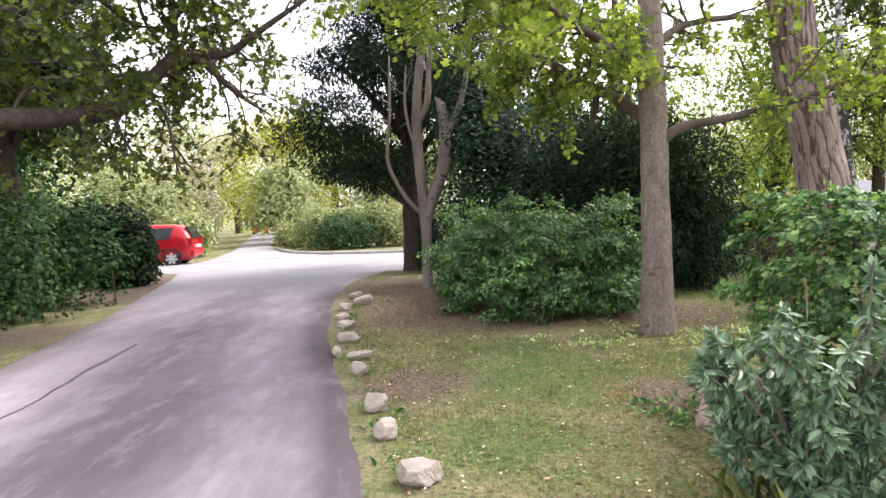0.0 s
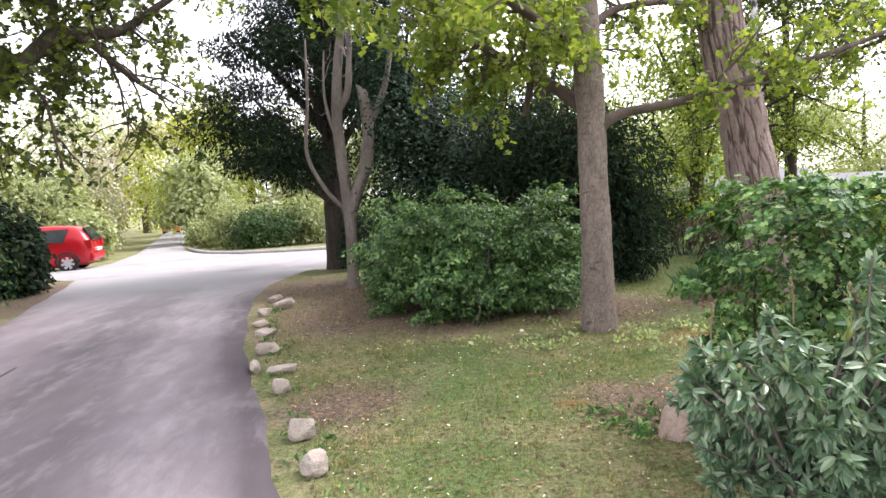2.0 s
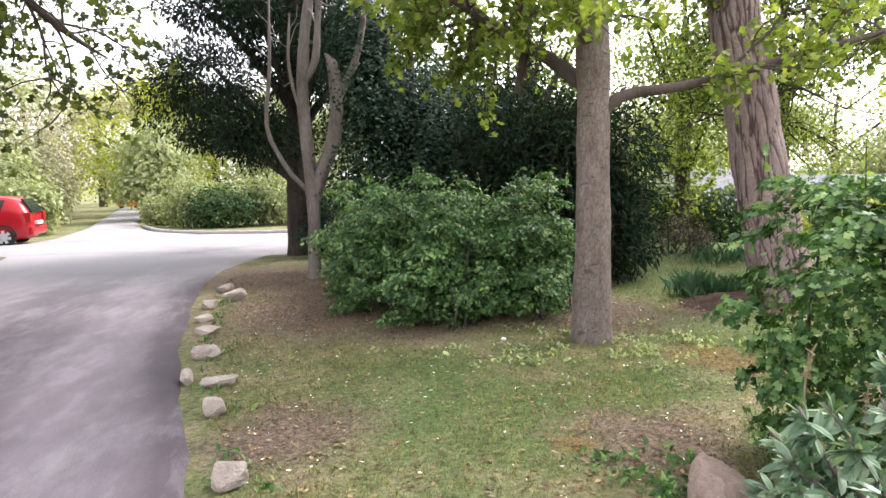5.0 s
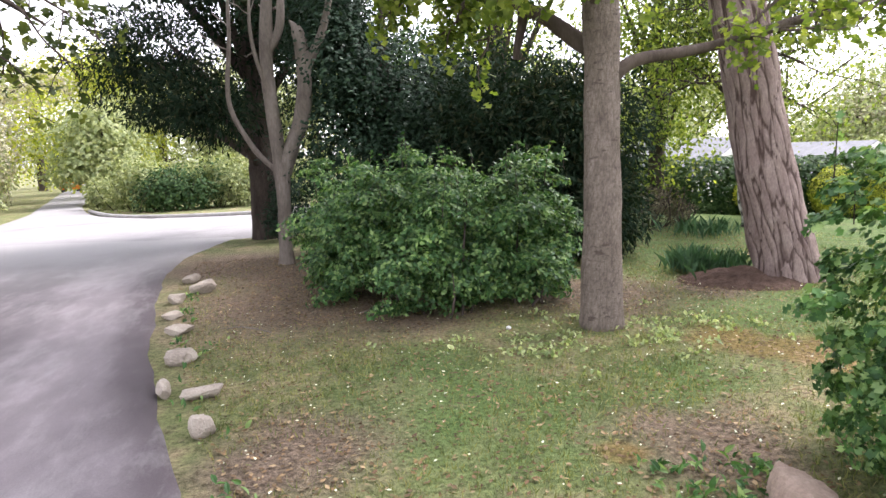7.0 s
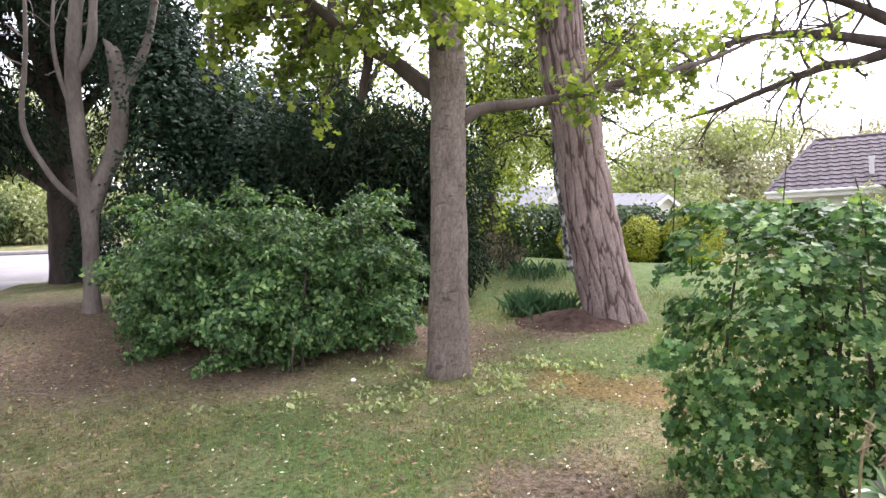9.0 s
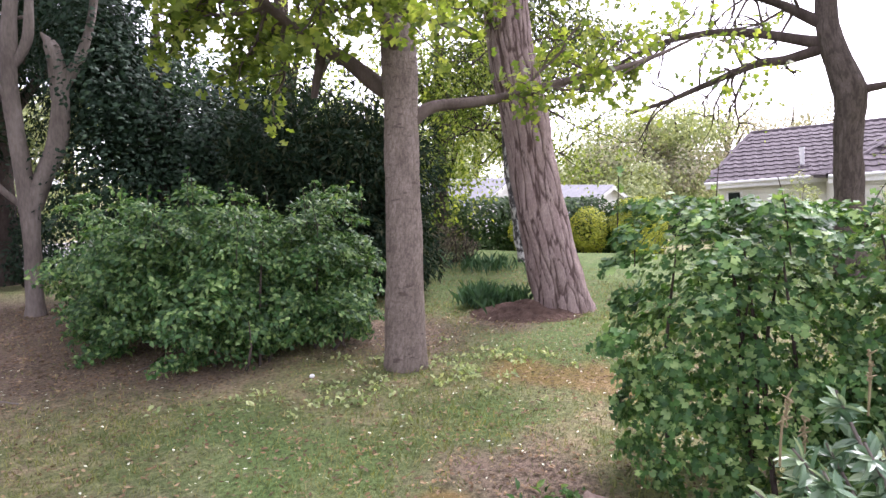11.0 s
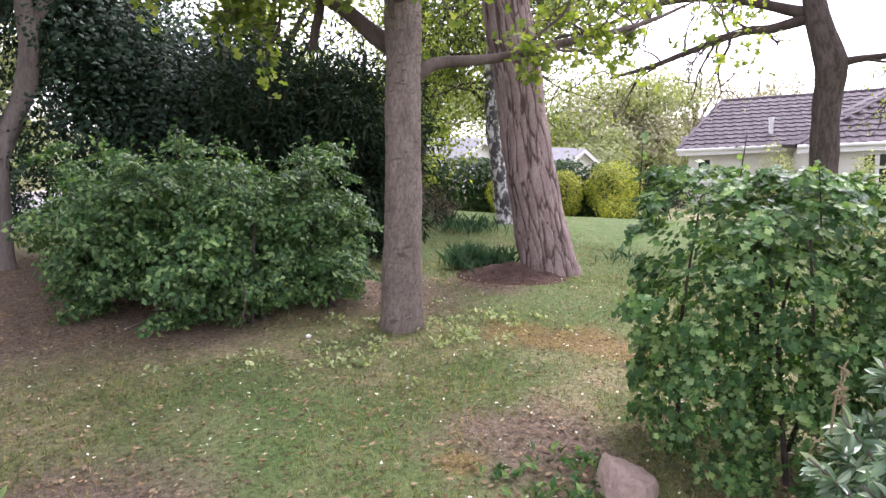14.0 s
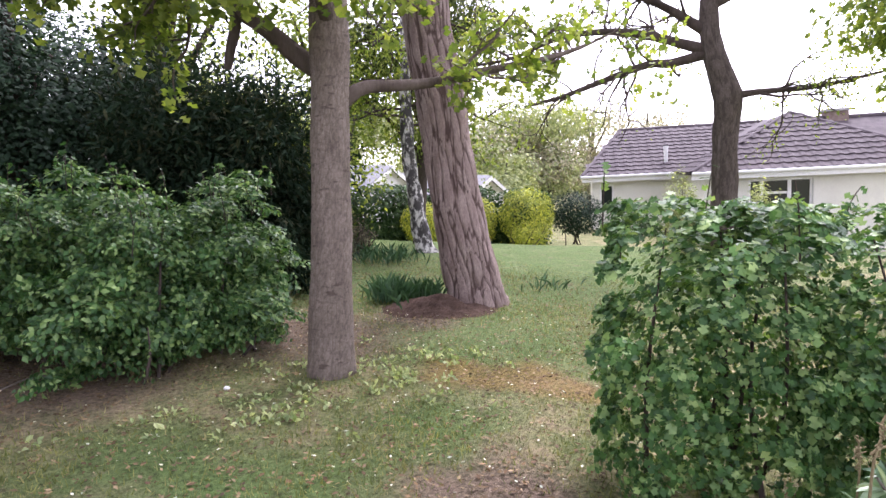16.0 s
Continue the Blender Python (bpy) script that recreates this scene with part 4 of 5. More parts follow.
    part("foliage", leaf_mesh("foliage", pts, leaf, shape, None, 0.75, droop, seed, ways, lift), material, t)
    return t


shrub("bush", "broad clipped dark-green bush with a twiggy top", (0, 0, 0),
      [(0.98, 10.4, 0.70, 0.42, 0.9, 0.66), (1.28, 9.6, 0.74, 0.56, 0.8, 0.72), (1.8, 9.1, 0.78, 0.6, 0.8, 0.76), (2.4, 8.85, 0.66, 0.58, 0.72, 0.66), (2.95, 9.05, 0.72, 0.5, 0.6, 0.70), (2.0, 9.6, 1.05, 0.85, 0.7, 0.45),
       (1.5, 8.55, 0.5, 0.3, 0.3, 0.3), (2.2, 8.4, 0.45, 0.4, 0.28, 0.26), (2.85, 8.5, 0.35, 0.35, 0.3, 0.22), (2.75, 8.55, 0.9, 0.4, 0.3, 0.22), (1.9, 8.45, 0.95, 0.35, 0.25, 0.2),
       (1.55, 8.5, 0.28, 0.4, 0.35, 0.28), (2.1, 8.32, 0.25, 0.4, 0.3, 0.25), (2.7, 8.4, 0.26, 0.4, 0.3, 0.26), (3.22, 8.8, 0.55, 0.28, 0.35, 0.45), (1.0, 9.4, 0.3, 0.4, 0.4, 0.3)],
      0.056, 42000, M_bush, 21, BROAD, 16, 3.0, 0.34, 0.8, 0.4, 120, lift=0.4, pads=430, pad=0.17)
shrub("maple_hedge", "field maple hedge with lobed mid-green leaves", (2.42, 4.875, 0),
      [(0.66, 0.6, 0.74, 0.58, 0.5, 0.8), (1.6, 0.6, 0.74, 0.62, 0.5, 0.8), (2.6, 0.6, 0.74, 0.62, 0.5, 0.8), (3.6, 0.6, 0.74, 0.62, 0.5, 0.8), (4.6, 0.6, 0.73, 0.62, 0.5, 0.8)], 0.046, 42000, M_maple, 22, LOBED, 26, 10.0, 0.1, 0.75, 0.35, 30, -62, "", "hedge", 0.4, 620, 0.12, ((0.09, 0.08, 0.03), (5.3, 1.12, 1.5)))
crown_tree("yew_tree", "tall dark evergreen hanging over the verge", (-7.3, 12.3, 0), [(0.6, -0.2, 5.2, 1.2, 1.1, 1.3), (0.2, 0.2, 4.0, 1.1, 1.0, 0.9), (-0.6, 0, 6, 1.3, 1.2, 1.4), (1.1, 0.3, 4.4, 0.7, 0.7, 0.6)], 0.2, 0.15, 30000, M_yew, M_darkbark, 14, SPRIG)


# ---- laurel: large leaves one by one ----
def build_laurel():
    t = thing("laurel_shrub", "glossy laurel with long drooping leaves and upright buds", "bush", (2.36, 3.42, 0))
    r = np.random.default_rng(77)
    tv, tf = ROUND
    leaf = np_mesh("leaf", tv * (1, 1, 1), tf)
    leaf.materials.append(M_laurel)
    rest, ways = [], []
    made = 0
    for k in range(84):
        a, reach = r.uniform(0, 6.28), r.uniform(0.15, 1.0) ** 0.6
        foot = np.array((r.normal() * 0.1, r.normal() * 0.1, 0.0))
        tip = np.array((math.cos(a) * 0.6 * reach, math.sin(a) * 0.45 * reach, r.uniform(0.2, 1.15) * (1.12 - 0.35 * reach) * (1 + 0.3 * max(0, reach * (0.84 * math.cos(a) - 0.53 * math.sin(a))))))
        mid = foot * 0.5 + tip * 0.5 + (0, 0, 0.12)
        part("stem", np_mesh("stem", *tube([foot, mid, tip], [0.012, 0.009, 0.004], 6, 0.12), True), M_greybark, t)
        run = curve_points([foot, mid, tip], 0.05)
        for j in range(100):
            f = 1 - r.random() ** 1.6 * 0.75
            at = run[int(f * (len(run) - 1))]
            out = np.array((at[0], at[1], 0)) * 1.2 + r.normal(size=3) * 0.6 + (0, 0, 0.1 if f > 0.9 else -0.55)
            out /= np.linalg.norm(out)
            near = at[0] < 0.05 and made < 290 and f > 0.75
            if near:
                side = np.cross(out, (0, 0, 1) + r.normal(size=3) * 0.3)
                side /= np.linalg.norm(side)
                s = 0.075 * r.uniform(0.7, 1.2)
                m = Matrix(np.column_stack([side, out, np.cross(side, out), at]).tolist() + [[0, 0, 0, 1]])
                ob = new("leaf", leaf)
                ob.parent = t
                ob.matrix_basis = m @ Matrix.Scale(s, 4)
                made += 1
            else:
                rest.append(at)
                ways.append(out)
    ob = part("foliage", leaf_mesh("foliage", np.array(rest), 0.074, ROUND, np.array(ways) * 2, 0.4, 0.25, 78), M_laurel, t)
    tagged(ob, kind="stuff")
    buds = np.array(rest)[np.array(rest)[:, 2] > 0.75][:60]
    tagged(part("new_growth", leaf_mesh("new_growth", buds + (0, 0, 0.05), 0.09, LONG, np.tile((0, 0, 2.0), (len(buds), 1)), 0.5, 0, 79), M_young, t, "yellow-green new shoots"), kind="stuff")
    for k in range(6):
        a = r.uniform(0, 6.28)
        foot = np.array((math.cos(a) * r.uniform(0.1, 0.45), math.sin(a) * r.uniform(0.1, 0.45), r.uniform(0.7, 1.05)))
        spike = foot + (r.normal() * 0.02, r.normal() * 0.02, 0.09)
        pieces = [tube([foot - (0, 0, 0.12), foot, spike], [0.004, 0.004, 0.002], 5, 0.05)]
        pieces += [tube([p, p + r.normal(size=3) * 0.006 + (0, 0, 0.004), p + r.normal(size=3) * 0.009 + (0, 0, 0.008)], [0.003, 0.004, 0.002], 5, 0.01) for p in foot + (spike - foot) * r.random((18, 1))]
        part("flower_spike", np_mesh("flower_spike", *join(pieces), True), M_rust, t, "upright brownish bud spike")
    return t


M_rust = surface("rusty_bud", (0.17, 0.13, 0.07), (0.28, 0.24, 0.13), 20, 90, 0.8, 0.3, 0.003)
build_laurel()


# ---- woods and shrubs round about ----
def from_road(az, d):
    x, y = 0.6 + d * math.sin(radians(az)), 0.6 + d * math.cos(radians(az))
    return x, y, float(height(x, y)) - 0.05


def from_lawn(az, d):
    x, y = 0.14 + d * math.sin(radians(az)), 3.5 + d * math.cos(radians(az))
    return x, y, float(height(x, y)) - 0.05


def wood_tree(where, w, h, material, seed, label, leaf=0.22, count=5200, name="broadleaf_tree"):
    r = np.random.default_rng(seed)
    lumps = [(r.normal() * w * 0.32, r.normal() * w * 0.32, h * r.uniform(0.3, 0.82), w * r.uniform(0.32, 0.55), w * r.uniform(0.32, 0.55), h * r.uniform(0.16, 0.26)) for _ in range(8)]
    lumps.append((0, 0, h * 0.25, w * 0.5, w * 0.5, h * 0.25))
    return crown_tree(name, label, where, lumps, 0.05 * h ** 0.8, leaf, count, material, M_darkbark, seed, DIAMOND)


def wood_shrub(where, w, h, material, seed, label, leaf=0.14, count=3600):
    r = np.random.default_rng(seed)
    lumps = [(r.uniform(-0.6, 0.6) * w, r.normal() * w * 0.15, h * r.uniform(0.25, 0.6), w * r.uniform(0.3, 0.5), w * r.uniform(0.25, 0.4), h * r.uniform(0.3, 0.42)) for _ in range(7)]
    lumps.append((0, 0, h * 0.25, w * 0.5, w * 0.35, h * 0.28))
    return shrub("shrub", label, where, lumps, leaf, count, material, seed, DIAMOND, 8, 2.2, 0.4, 0.4, 0.25)


# along the left verge
wood_shrub(from_road(-33, 13.8), 1.9, 2.6, M_shade, 201, "overgrown dark-green shrub on the verge", 0.11, 9000)
wood_shrub(from_road(-38, 12.2), 1.8, 3.4, M_shade, 202, "overgrown dark-green shrub on the verge", 0.11, 9000)
wood_shrub(from_road(-28, 16.4), 1.5, 2.1, M_yew, 203, "dark feathery conifer shrub beside the parking bay", 0.16, 12000)
wood_shrub(from_road(-25.6, 16.8), 0.95, 1.75, M_yew, 204, "dark feathery conifer shrub beside the parking bay", 0.14, 9000)
wood_shrub(from_road(-33, 19), 2.4, 2.9, M_shade, 205, "shaded green shrub behind the conifer", 0.15, 7000)
wood_tree(from_road(-36, 16), 3.4, 6.0, M_shade, 206, "dark leafy tree on the verge", 0.18, 12000)
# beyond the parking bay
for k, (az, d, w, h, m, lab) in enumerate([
        (-29, 30, 3.4, 4.6, M_hazy, "haze-paled green spring shrub"), (-25, 31, 3.2, 5.0, M_hazy, "haze-paled green spring shrub"), (-23.8, 29.5, 2.4, 4.0, M_hazy, "haze-paled green spring shrub beside the road"),
        (-21.8, 34, 2.2, 5.6, M_hazygrey, "greyish bare-twigged shrub beside the road"), (-33, 27, 3.4, 4.6, M_hazy, "haze-paled green spring shrub"), (-20.6, 38, 1.6, 3.4, M_hazy, "haze-paled green spring shrub beside the road"),
        (-22.5, 25.8, 1.5, 2.0, M_hazy, "low green shrub behind the parked car"), (-22.3, 27, 1.2, 1.5, M_hazy, "low green shrub behind the parked car")]):
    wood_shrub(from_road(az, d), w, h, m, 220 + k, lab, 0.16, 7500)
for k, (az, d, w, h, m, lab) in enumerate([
        (-35, 42, 7, 9.5, M_hazy, "haze-paled green tree beyond the junction"), (-28, 44, 7, 9, M_hazy, "haze-paled green tree beyond the junction"), (-22, 48, 6, 8.5, M_hazygrey, "greyish tree barely in leaf"),
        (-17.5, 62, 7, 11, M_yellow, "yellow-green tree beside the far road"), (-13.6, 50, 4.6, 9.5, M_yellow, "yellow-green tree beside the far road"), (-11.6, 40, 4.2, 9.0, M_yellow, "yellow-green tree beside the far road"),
        (-9, 52, 6, 10, M_hazy, "haze-paled green tree beyond the junction"), (-15.8, 74, 6, 7, M_shade, "dark tree closing the far road"), (-6, 44, 5, 9, M_hazy, "haze-paled green tree beyond the junction"),
        (-2, 40, 6, 9, M_hazy, "haze-paled green tree beyond the junction"), (3, 42, 6, 9, M_hazy, "haze-paled green tree beyond the junction"), (9, 38, 6, 10, M_shade, "leafy tree behind the evergreens"),
        (16, 34, 6, 10, M_shade, "leafy tree behind the evergreens"), (-40, 34, 7, 9, M_shade, "dark leafy tree beyond the verge"), (-12.8, 33, 3.0, 5.2, M_hazy, "haze-paled green tree beside the far road")]):
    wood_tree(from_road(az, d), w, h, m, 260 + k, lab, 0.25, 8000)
for k, (az, d, w, h, m) in enumerate([(-10.6, 26.5, 1.9, 2.3, M_hazy), (-8, 25.6, 1.8, 2.0, M_shade), (-5.4, 26, 2.0, 2.1, M_hazy), (-2.6, 25.5, 2.2, 2.0, M_hazy), (0.5, 26, 2.2, 2.2, M_shade), (-12.3, 28.5, 1.4, 1.5, M_hazy)]):
    wood_shrub(from_road(az, d), w, h, m, 300 + k, "grey-green shrub on the grass beyond the road", 0.13, 5000)
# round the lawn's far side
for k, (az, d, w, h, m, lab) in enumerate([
        (38, 46, 7, 9.5, M_hazy, "haze-paled green tree behind the bungalows"), (44, 50, 7, 9.0, M_hazy, "haze-paled green tree behind the bungalows"), (49, 46, 6, 8.3, M_hazy, "haze-paled green tree behind the bungalows"),
        (53, 44, 4.5, 8.0, M_hazygrey, "brownish tree coming into leaf"), (56, 47, 5, 9.4, M_hazy, "soft green tree behind the bungalows"), (59.5, 52, 5, 9.6, M_hazygrey, "hazy grey tree barely in leaf"),
        (64, 55, 6, 9.5, M_hazygrey, "hazy grey tree barely in leaf"), (70, 58, 7, 8.6, M_hazy, "haze-paled green tree behind the bungalows"), (78, 55, 7, 8.2, M_hazy, "haze-paled green tree behind the bungalows"),
        (86, 45, 7, 9, M_yellow, "yellow-green tree beyond the bungalow"), (32, 40, 6, 9, M_hazy, "haze-paled green tree behind the bungalows"), (26, 36, 6, 9.5, M_hazy, "leafy tree behind the evergreens"),
        (52, 38, 3.0, 5.0, M_hazy, "soft haze-paled green tree behind the bungalows")]):
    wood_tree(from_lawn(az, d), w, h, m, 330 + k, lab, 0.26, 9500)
wood_tree(from_lawn(36, 14.5), 2.4, 5.6, M_oak, 360, "yellow-green leafing oak behind the pine", 0.11, 9000)
wood_tree(from_lawn(22, 13.5), 3.0, 7.5, M_oak, 361, "yellow-green leafing oak behind the holly", 0.11, 3600)
crown_tree("leafing_oak", "oak in yellow-green leaf beside the bungalow", (11.4, 3.7, -0.3), [(-0.4, 1.5, 4.2, 0.9, 0.8, 0.75), (0.2, -0.2, 4.6, 1.4, 1.2, 1.2), (-0.2, 0.8, 5.1, 1.2, 1.2, 0.9), (-0.3, 1.1, 3.5, 0.7, 0.7, 0.5)], 0.2, 0.1, 9000, M_oak, M_darkbark, 362, LOBED)


for x, y, w, h in ((12.3, 8.5, 0.6, 1.75), (12.6, 7.3, 0.6, 1.65)):
    wood_shrub((x, y, float(height(x, y)) - 0.05), w, h, M_hazy, int(x * 40), "haze-paled spring shrub behind the maple hedge", 0.06, 6500)
shrub("ivy_clump", "dark ivy and undergrowth round the cedar's foot", (0.35, 15.05, 0), [(0, 0, 0.35, 0.32, 0.3, 0.4), (0.1, 0.1, 0.95, 0.26, 0.25, 0.5), (0.3, 0.2, 0.5, 0.4, 0.3, 0.5)], 0.07, 4200, M_holly, 49, SIMPLE, 7, 2.2, 0.45, 0.4, 0.3)
M_twig = leaf_material("dull_leaf", [(0.0, (0.09, 0.075, 0.06)), (0.6, (0.14, 0.125, 0.09)), (1.0, (0.22, 0.2, 0.14))], 0.8, 0.2)
crown_tree("leafing_oak", "slim oak in shade-darkened yellow-green leaf behind the pine", (9.75, 13.4, 0), [(0, 0, 3.6, 1.2, 1.0, 0.7), (-0.9, 0.4, 4.2, 1.1, 1.0, 0.8), (0.9, -0.5, 4.6, 1.2, 1.0, 0.9), (-0.2, 0, 5.6, 1.6, 1.4, 1.0), (-1.4, 0.8, 3.2, 0.7, 0.7, 0.5)], 0.14, 0.12, 13000, M_oakshade, M_darkbark, 363, SIMPLE)
# ---- lawn's end: hedge, shrubs, birch ----
shrub("far_hedge", "clipped dark hedge across the lawn's end", (0, 0, -0.9), [(8.6, 16.1, 1.03, 1.5, 0.45, 1.05), (10.7, 15.3, 1.02, 1.5, 0.45, 1.03), (6.6, 16.6, 1.0, 1.4, 0.45, 1.02), (12.7, 14.7, 1.0, 1.2, 0.45, 1.0), (14.2, 13.9, 0.95, 1.0, 0.45, 0.98)], 0.14, 38000, M_shade, 41, DIAMOND, 8, 6, 0.06, 0.5, 0.3, 0, 0, "", "hedge")
shrub("low_hedge", "low clipped dark hedge in front of the bungalow", (0, 0, 0), [(15.0, 10.9, 0.2, 1.0, 0.5, 0.42), (16.6, 9.6, 0.2, 1.2, 0.5, 0.45), (18.0, 8.0, 0.2, 1.4, 0.6, 0.5)], 0.1, 10000, M_shade, 42, DIAMOND, 8, 5, 0.1, 0.6, 0.3, 0, 0, "", "hedge")
shrub("golden_shrub", "rounded clipped golden-yellow shrub on the lawn", (13.2, 13.1, -0.3), [(0.1, 0, 0.75, 0.7, 0.65, 0.72)], 0.055, 7500, M_yellow, 43, SIMPLE, 5, 2.2, 0.1, 0.7, 0.2, 0, 0, "golden shrubs")
shrub("golden_shrub", "rounded clipped golden-yellow shrub on the lawn", (12.3, 13.9, -0.3), [(0, 0, 0.6, 0.5, 0.48, 0.58)], 0.06, 4200, M_yellow, 44, SIMPLE, 5, 2.2, 0.12, 0.7, 0.2, 0, 0, "golden shrubs")
shrub("golden_shrub", "loose spreading yellow-green shrub on the lawn", (12.75, 12.55, -0.28), [(0, 0, 0.3, 0.62, 0.45, 0.36)], 0.07, 1500, M_yellow, 45, LONG, 7, 2.0, 0.5, 0.4, 0.0, 0, 0, "golden shrubs")
shrub("golden_shrub", "rounded clipped golden-yellow shrub behind the pine", (10.6, 14.2, -0.2), [(0, 0, 0.5, 0.5, 0.45, 0.5)], 0.06, 3000, M_yellow, 46, SIMPLE, 5, 2.2, 0.15, 0.7, 0.2, 0, 0, "golden shrubs")
shrub("clipped_shrub", "flat-topped dark grey-green clipped shrub on the lawn", (14.9, 12.6, -0.35), [(0, 0, 0.85, 0.72, 0.6, 0.55)], 0.07, 5000, M_holly, 47, SIMPLE, 6, 2.6, 0.15, 0.6, 0.2)
shrub("twiggy_shrub", "greyish twiggy shrub coming into leaf", (7.3, 13.1, 0), [(0, 0, 0.42, 0.5, 0.4, 0.4), (0.35, -0.2, 0.25, 0.35, 0.35, 0.28)], 0.055, 2400, M_twig, 48, SIMPLE, 26, 2.0, 0.5, 0.4, 0.1)


def build_birch():
    at = np.array((8.6, 12.25, 0))
    t = thing("birch_tree", "slim birch with black and white flaking bark", "tree", tuple(at))
    m, n, l, p = shader("birch_bark")
    fac = noise_node(n, l, 9, 5, 0.7, (1, 1, 0.6))
    l.new(ramp(n, l, fac, [(0.49, (0.05, 0.045, 0.045)), (0.59, (0.6, 0.58, 0.56))]), p.inputs["Base Color"])
    p.inputs["Roughness"].default_value = 0.85
    bump(n, l, p, fac, 0.6, 0.02)
    part("trunk", np_mesh("trunk", *tube([(0.12, -0.1, -0.1), (0.08, -0.06, 0.15), (-0.02, 0.02, 0.8), (-0.12, 0.12, 1.6), (-0.18, 0.2, 2.6), (-0.2, 0.3, 5)], [0.26, 0.19, 0.15, 0.13, 0.12, 0.05], 18, 0.05, 0.12), True), m, t)
    tips = []
    for k in range(7):
        a = k * 2.4
        p2, tp = branch_out((-0.18, 0.2, 2.4 + 0.35 * k), (math.cos(a), math.sin(a), 0.3), 1.5, 0.03, 1300 + k, 1, 0.12, 5)
        part("limb", np_mesh("limb", *join(p2), True), M_darkbark, t)
        tips += tp
    for k in range(5):
        a = 1 + k * 1.9
        p2, tp = branch_out((-0.15, 0.15, 2.35 + 0.22 * k), (math.cos(a), math.sin(a), 0.25), 1.7, 0.03, 1340 + k, 1, 0.1, 6)
        part("limb", np_mesh("limb", *join(p2), True), M_darkbark, t)
        tips += tp
    part("foliage", leaf_mesh("foliage", around(tips, 8500, 0.2, 9), 0.085, SIMPLE, None, 1, 0.6, 10), M_oak, t)


build_birch()


# ---- pine's foot and small plants ----
bm = bmesh.new()
bmesh.ops.create_grid(bm, x_segments=40, y_segments=40, size=1)
for v in bm.verts:
    d = v.co.xy.length
    v.co.z = 0.17 * max(0, 1 - d) ** 0.8 * (1 + 0.5 * noise.noise(v.co * 4)) - 0.03 - 0.02 * (d > 1) + 0.02 * noise.noise(v.co * 13)
    v.co.x, v.co.y = v.co.x * 0.72, v.co.y * 0.55
ob = part("soil_mound", bm, M_soil)
ob.matrix_world = pose(5.4, 8.55, 0, 0, 0, -35)
tagged(ob, "mound of dark soil and needles at the pine's foot", "soil")


def tuft(name, label, at, count, h, spread, material, seed, lean=0.5, wide=1.0):
    r = np.random.default_rng(seed)
    t = thing(name, label, "plant", at)
    pts = np.c_[r.normal(size=(count, 2)) * spread, np.zeros(count)]
    tv = LONG[0] * (wide, 1, 1.6)
    me = leaf_mesh("leaves", pts, h, (tv, LONG[1]), np.c_[r.normal(size=(count, 2)) * lean, np.full(count, 1.3)], 0.2, 0, seed)
    tagged(part("foliage", me, material, t), kind="stuff")
    return t


M_daff = leaf_material("bulb_leaf", [(0.0, (0.04, 0.10, 0.05)), (1.0, (0.09, 0.18, 0.09))], 0.5, 0.2)
tuft("daffodil_clump", "clump of grey-green daffodil leaves on the lawn", (5.25, 9.2, 0), 240, 0.29, 0.14, M_daff, 51, 0.35, 0.13)
tuft("daffodil_clump", "clump of grey-green daffodil leaves on the lawn", (5.6, 9.05, 0), 120, 0.26, 0.11, M_daff, 52, 0.35, 0.13)
tuft("daffodil_clump", "sparse clump of bulb leaves behind the pine", (7.3, 8.3, 0), 26, 0.22, 0.16, M_daff, 53, 0.4, 0.13)
tuft("daffodil_clump", "clump of bulb leaves before the twiggy shrub", (7.3, 11.7, 0), 120, 0.3, 0.3, M_daff, 54, 0.5, 0.17)
tuft("long_grass", "tuft of long grass under the laurel", (2.15, 2.75, 0), 70, 0.32, 0.13, M_blade, 55, 0.6, 0.3)
tuft("long_grass", "tuft of long grass under the laurel", (2.1, 3.3, 0), 60, 0.26, 0.13, M_blade, 56, 0.6, 0.3)
r = np.random.default_rng(60)
for k in range(80):
    a, d = r.uniform(0, 6.28), abs(r.normal()) * 0.5 + 0.2
    x, y = 2.9 + math.cos(a) * d * 1.35, 7.15 + math.sin(a) * d * 0.8
    if (x - 2.99) ** 2 + (y - 7.36) ** 2 < 0.05:
        continue
    tuft("seedling", "low seedling with pale yellow-green leaves under the oak", (x, y, 0), 10, 0.048, 0.05, M_young, 600 + k, 1.4, 1.6)
for k in range(24):
    x, y = r.uniform(2.0, 2.6), r.uniform(4.6, 5.2)
    tuft("ground_weed", "low leafy green weed by the boulder", (x, y, 0), 9, 0.06, 0.05, M_maple, 660 + k, 1.4, 1.3)
for k in range(30):
    y = r.uniform(4.2, 10.5)
    tuft("ground_weed", "low leafy green weed between edging stones", (np.interp(y, [4.2, 7, 10.5], [0.3, -0.35, -0.8]) + r.normal() * 0.1, y, 0), 8, 0.06, 0.06, M_maple, 700 + k, 1.4, 1.2)
ob = part("pale_stone", stone_mesh("pale_stone", 0.026, 0.022, 0.02, 71, 0.3), M_white)
ob.matrix_world = pose(2.25, 7.7, 0.015)
tagged(ob, "small round whitish stone on bare soil", "stone")


# ---- parked car ----
def wheel(t, x, y, r):
    w = new("wheel")
    w.parent, w.matrix_basis = t, pose(x, y, r)
    bm = bmesh.new()
    prof = [(r * 0.66, -0.085), (r * 0.9, -0.095), (r, -0.07), (r, 0.07), (r * 0.9, 0.095), (r * 0.66, 0.085)]
    n = 36
    rings = [[bm.verts.new((math.cos(k * 6.2832 / n) * a, b, math.sin(k * 6.2832 / n) * a)) for a, b in prof] for k in range(n)]
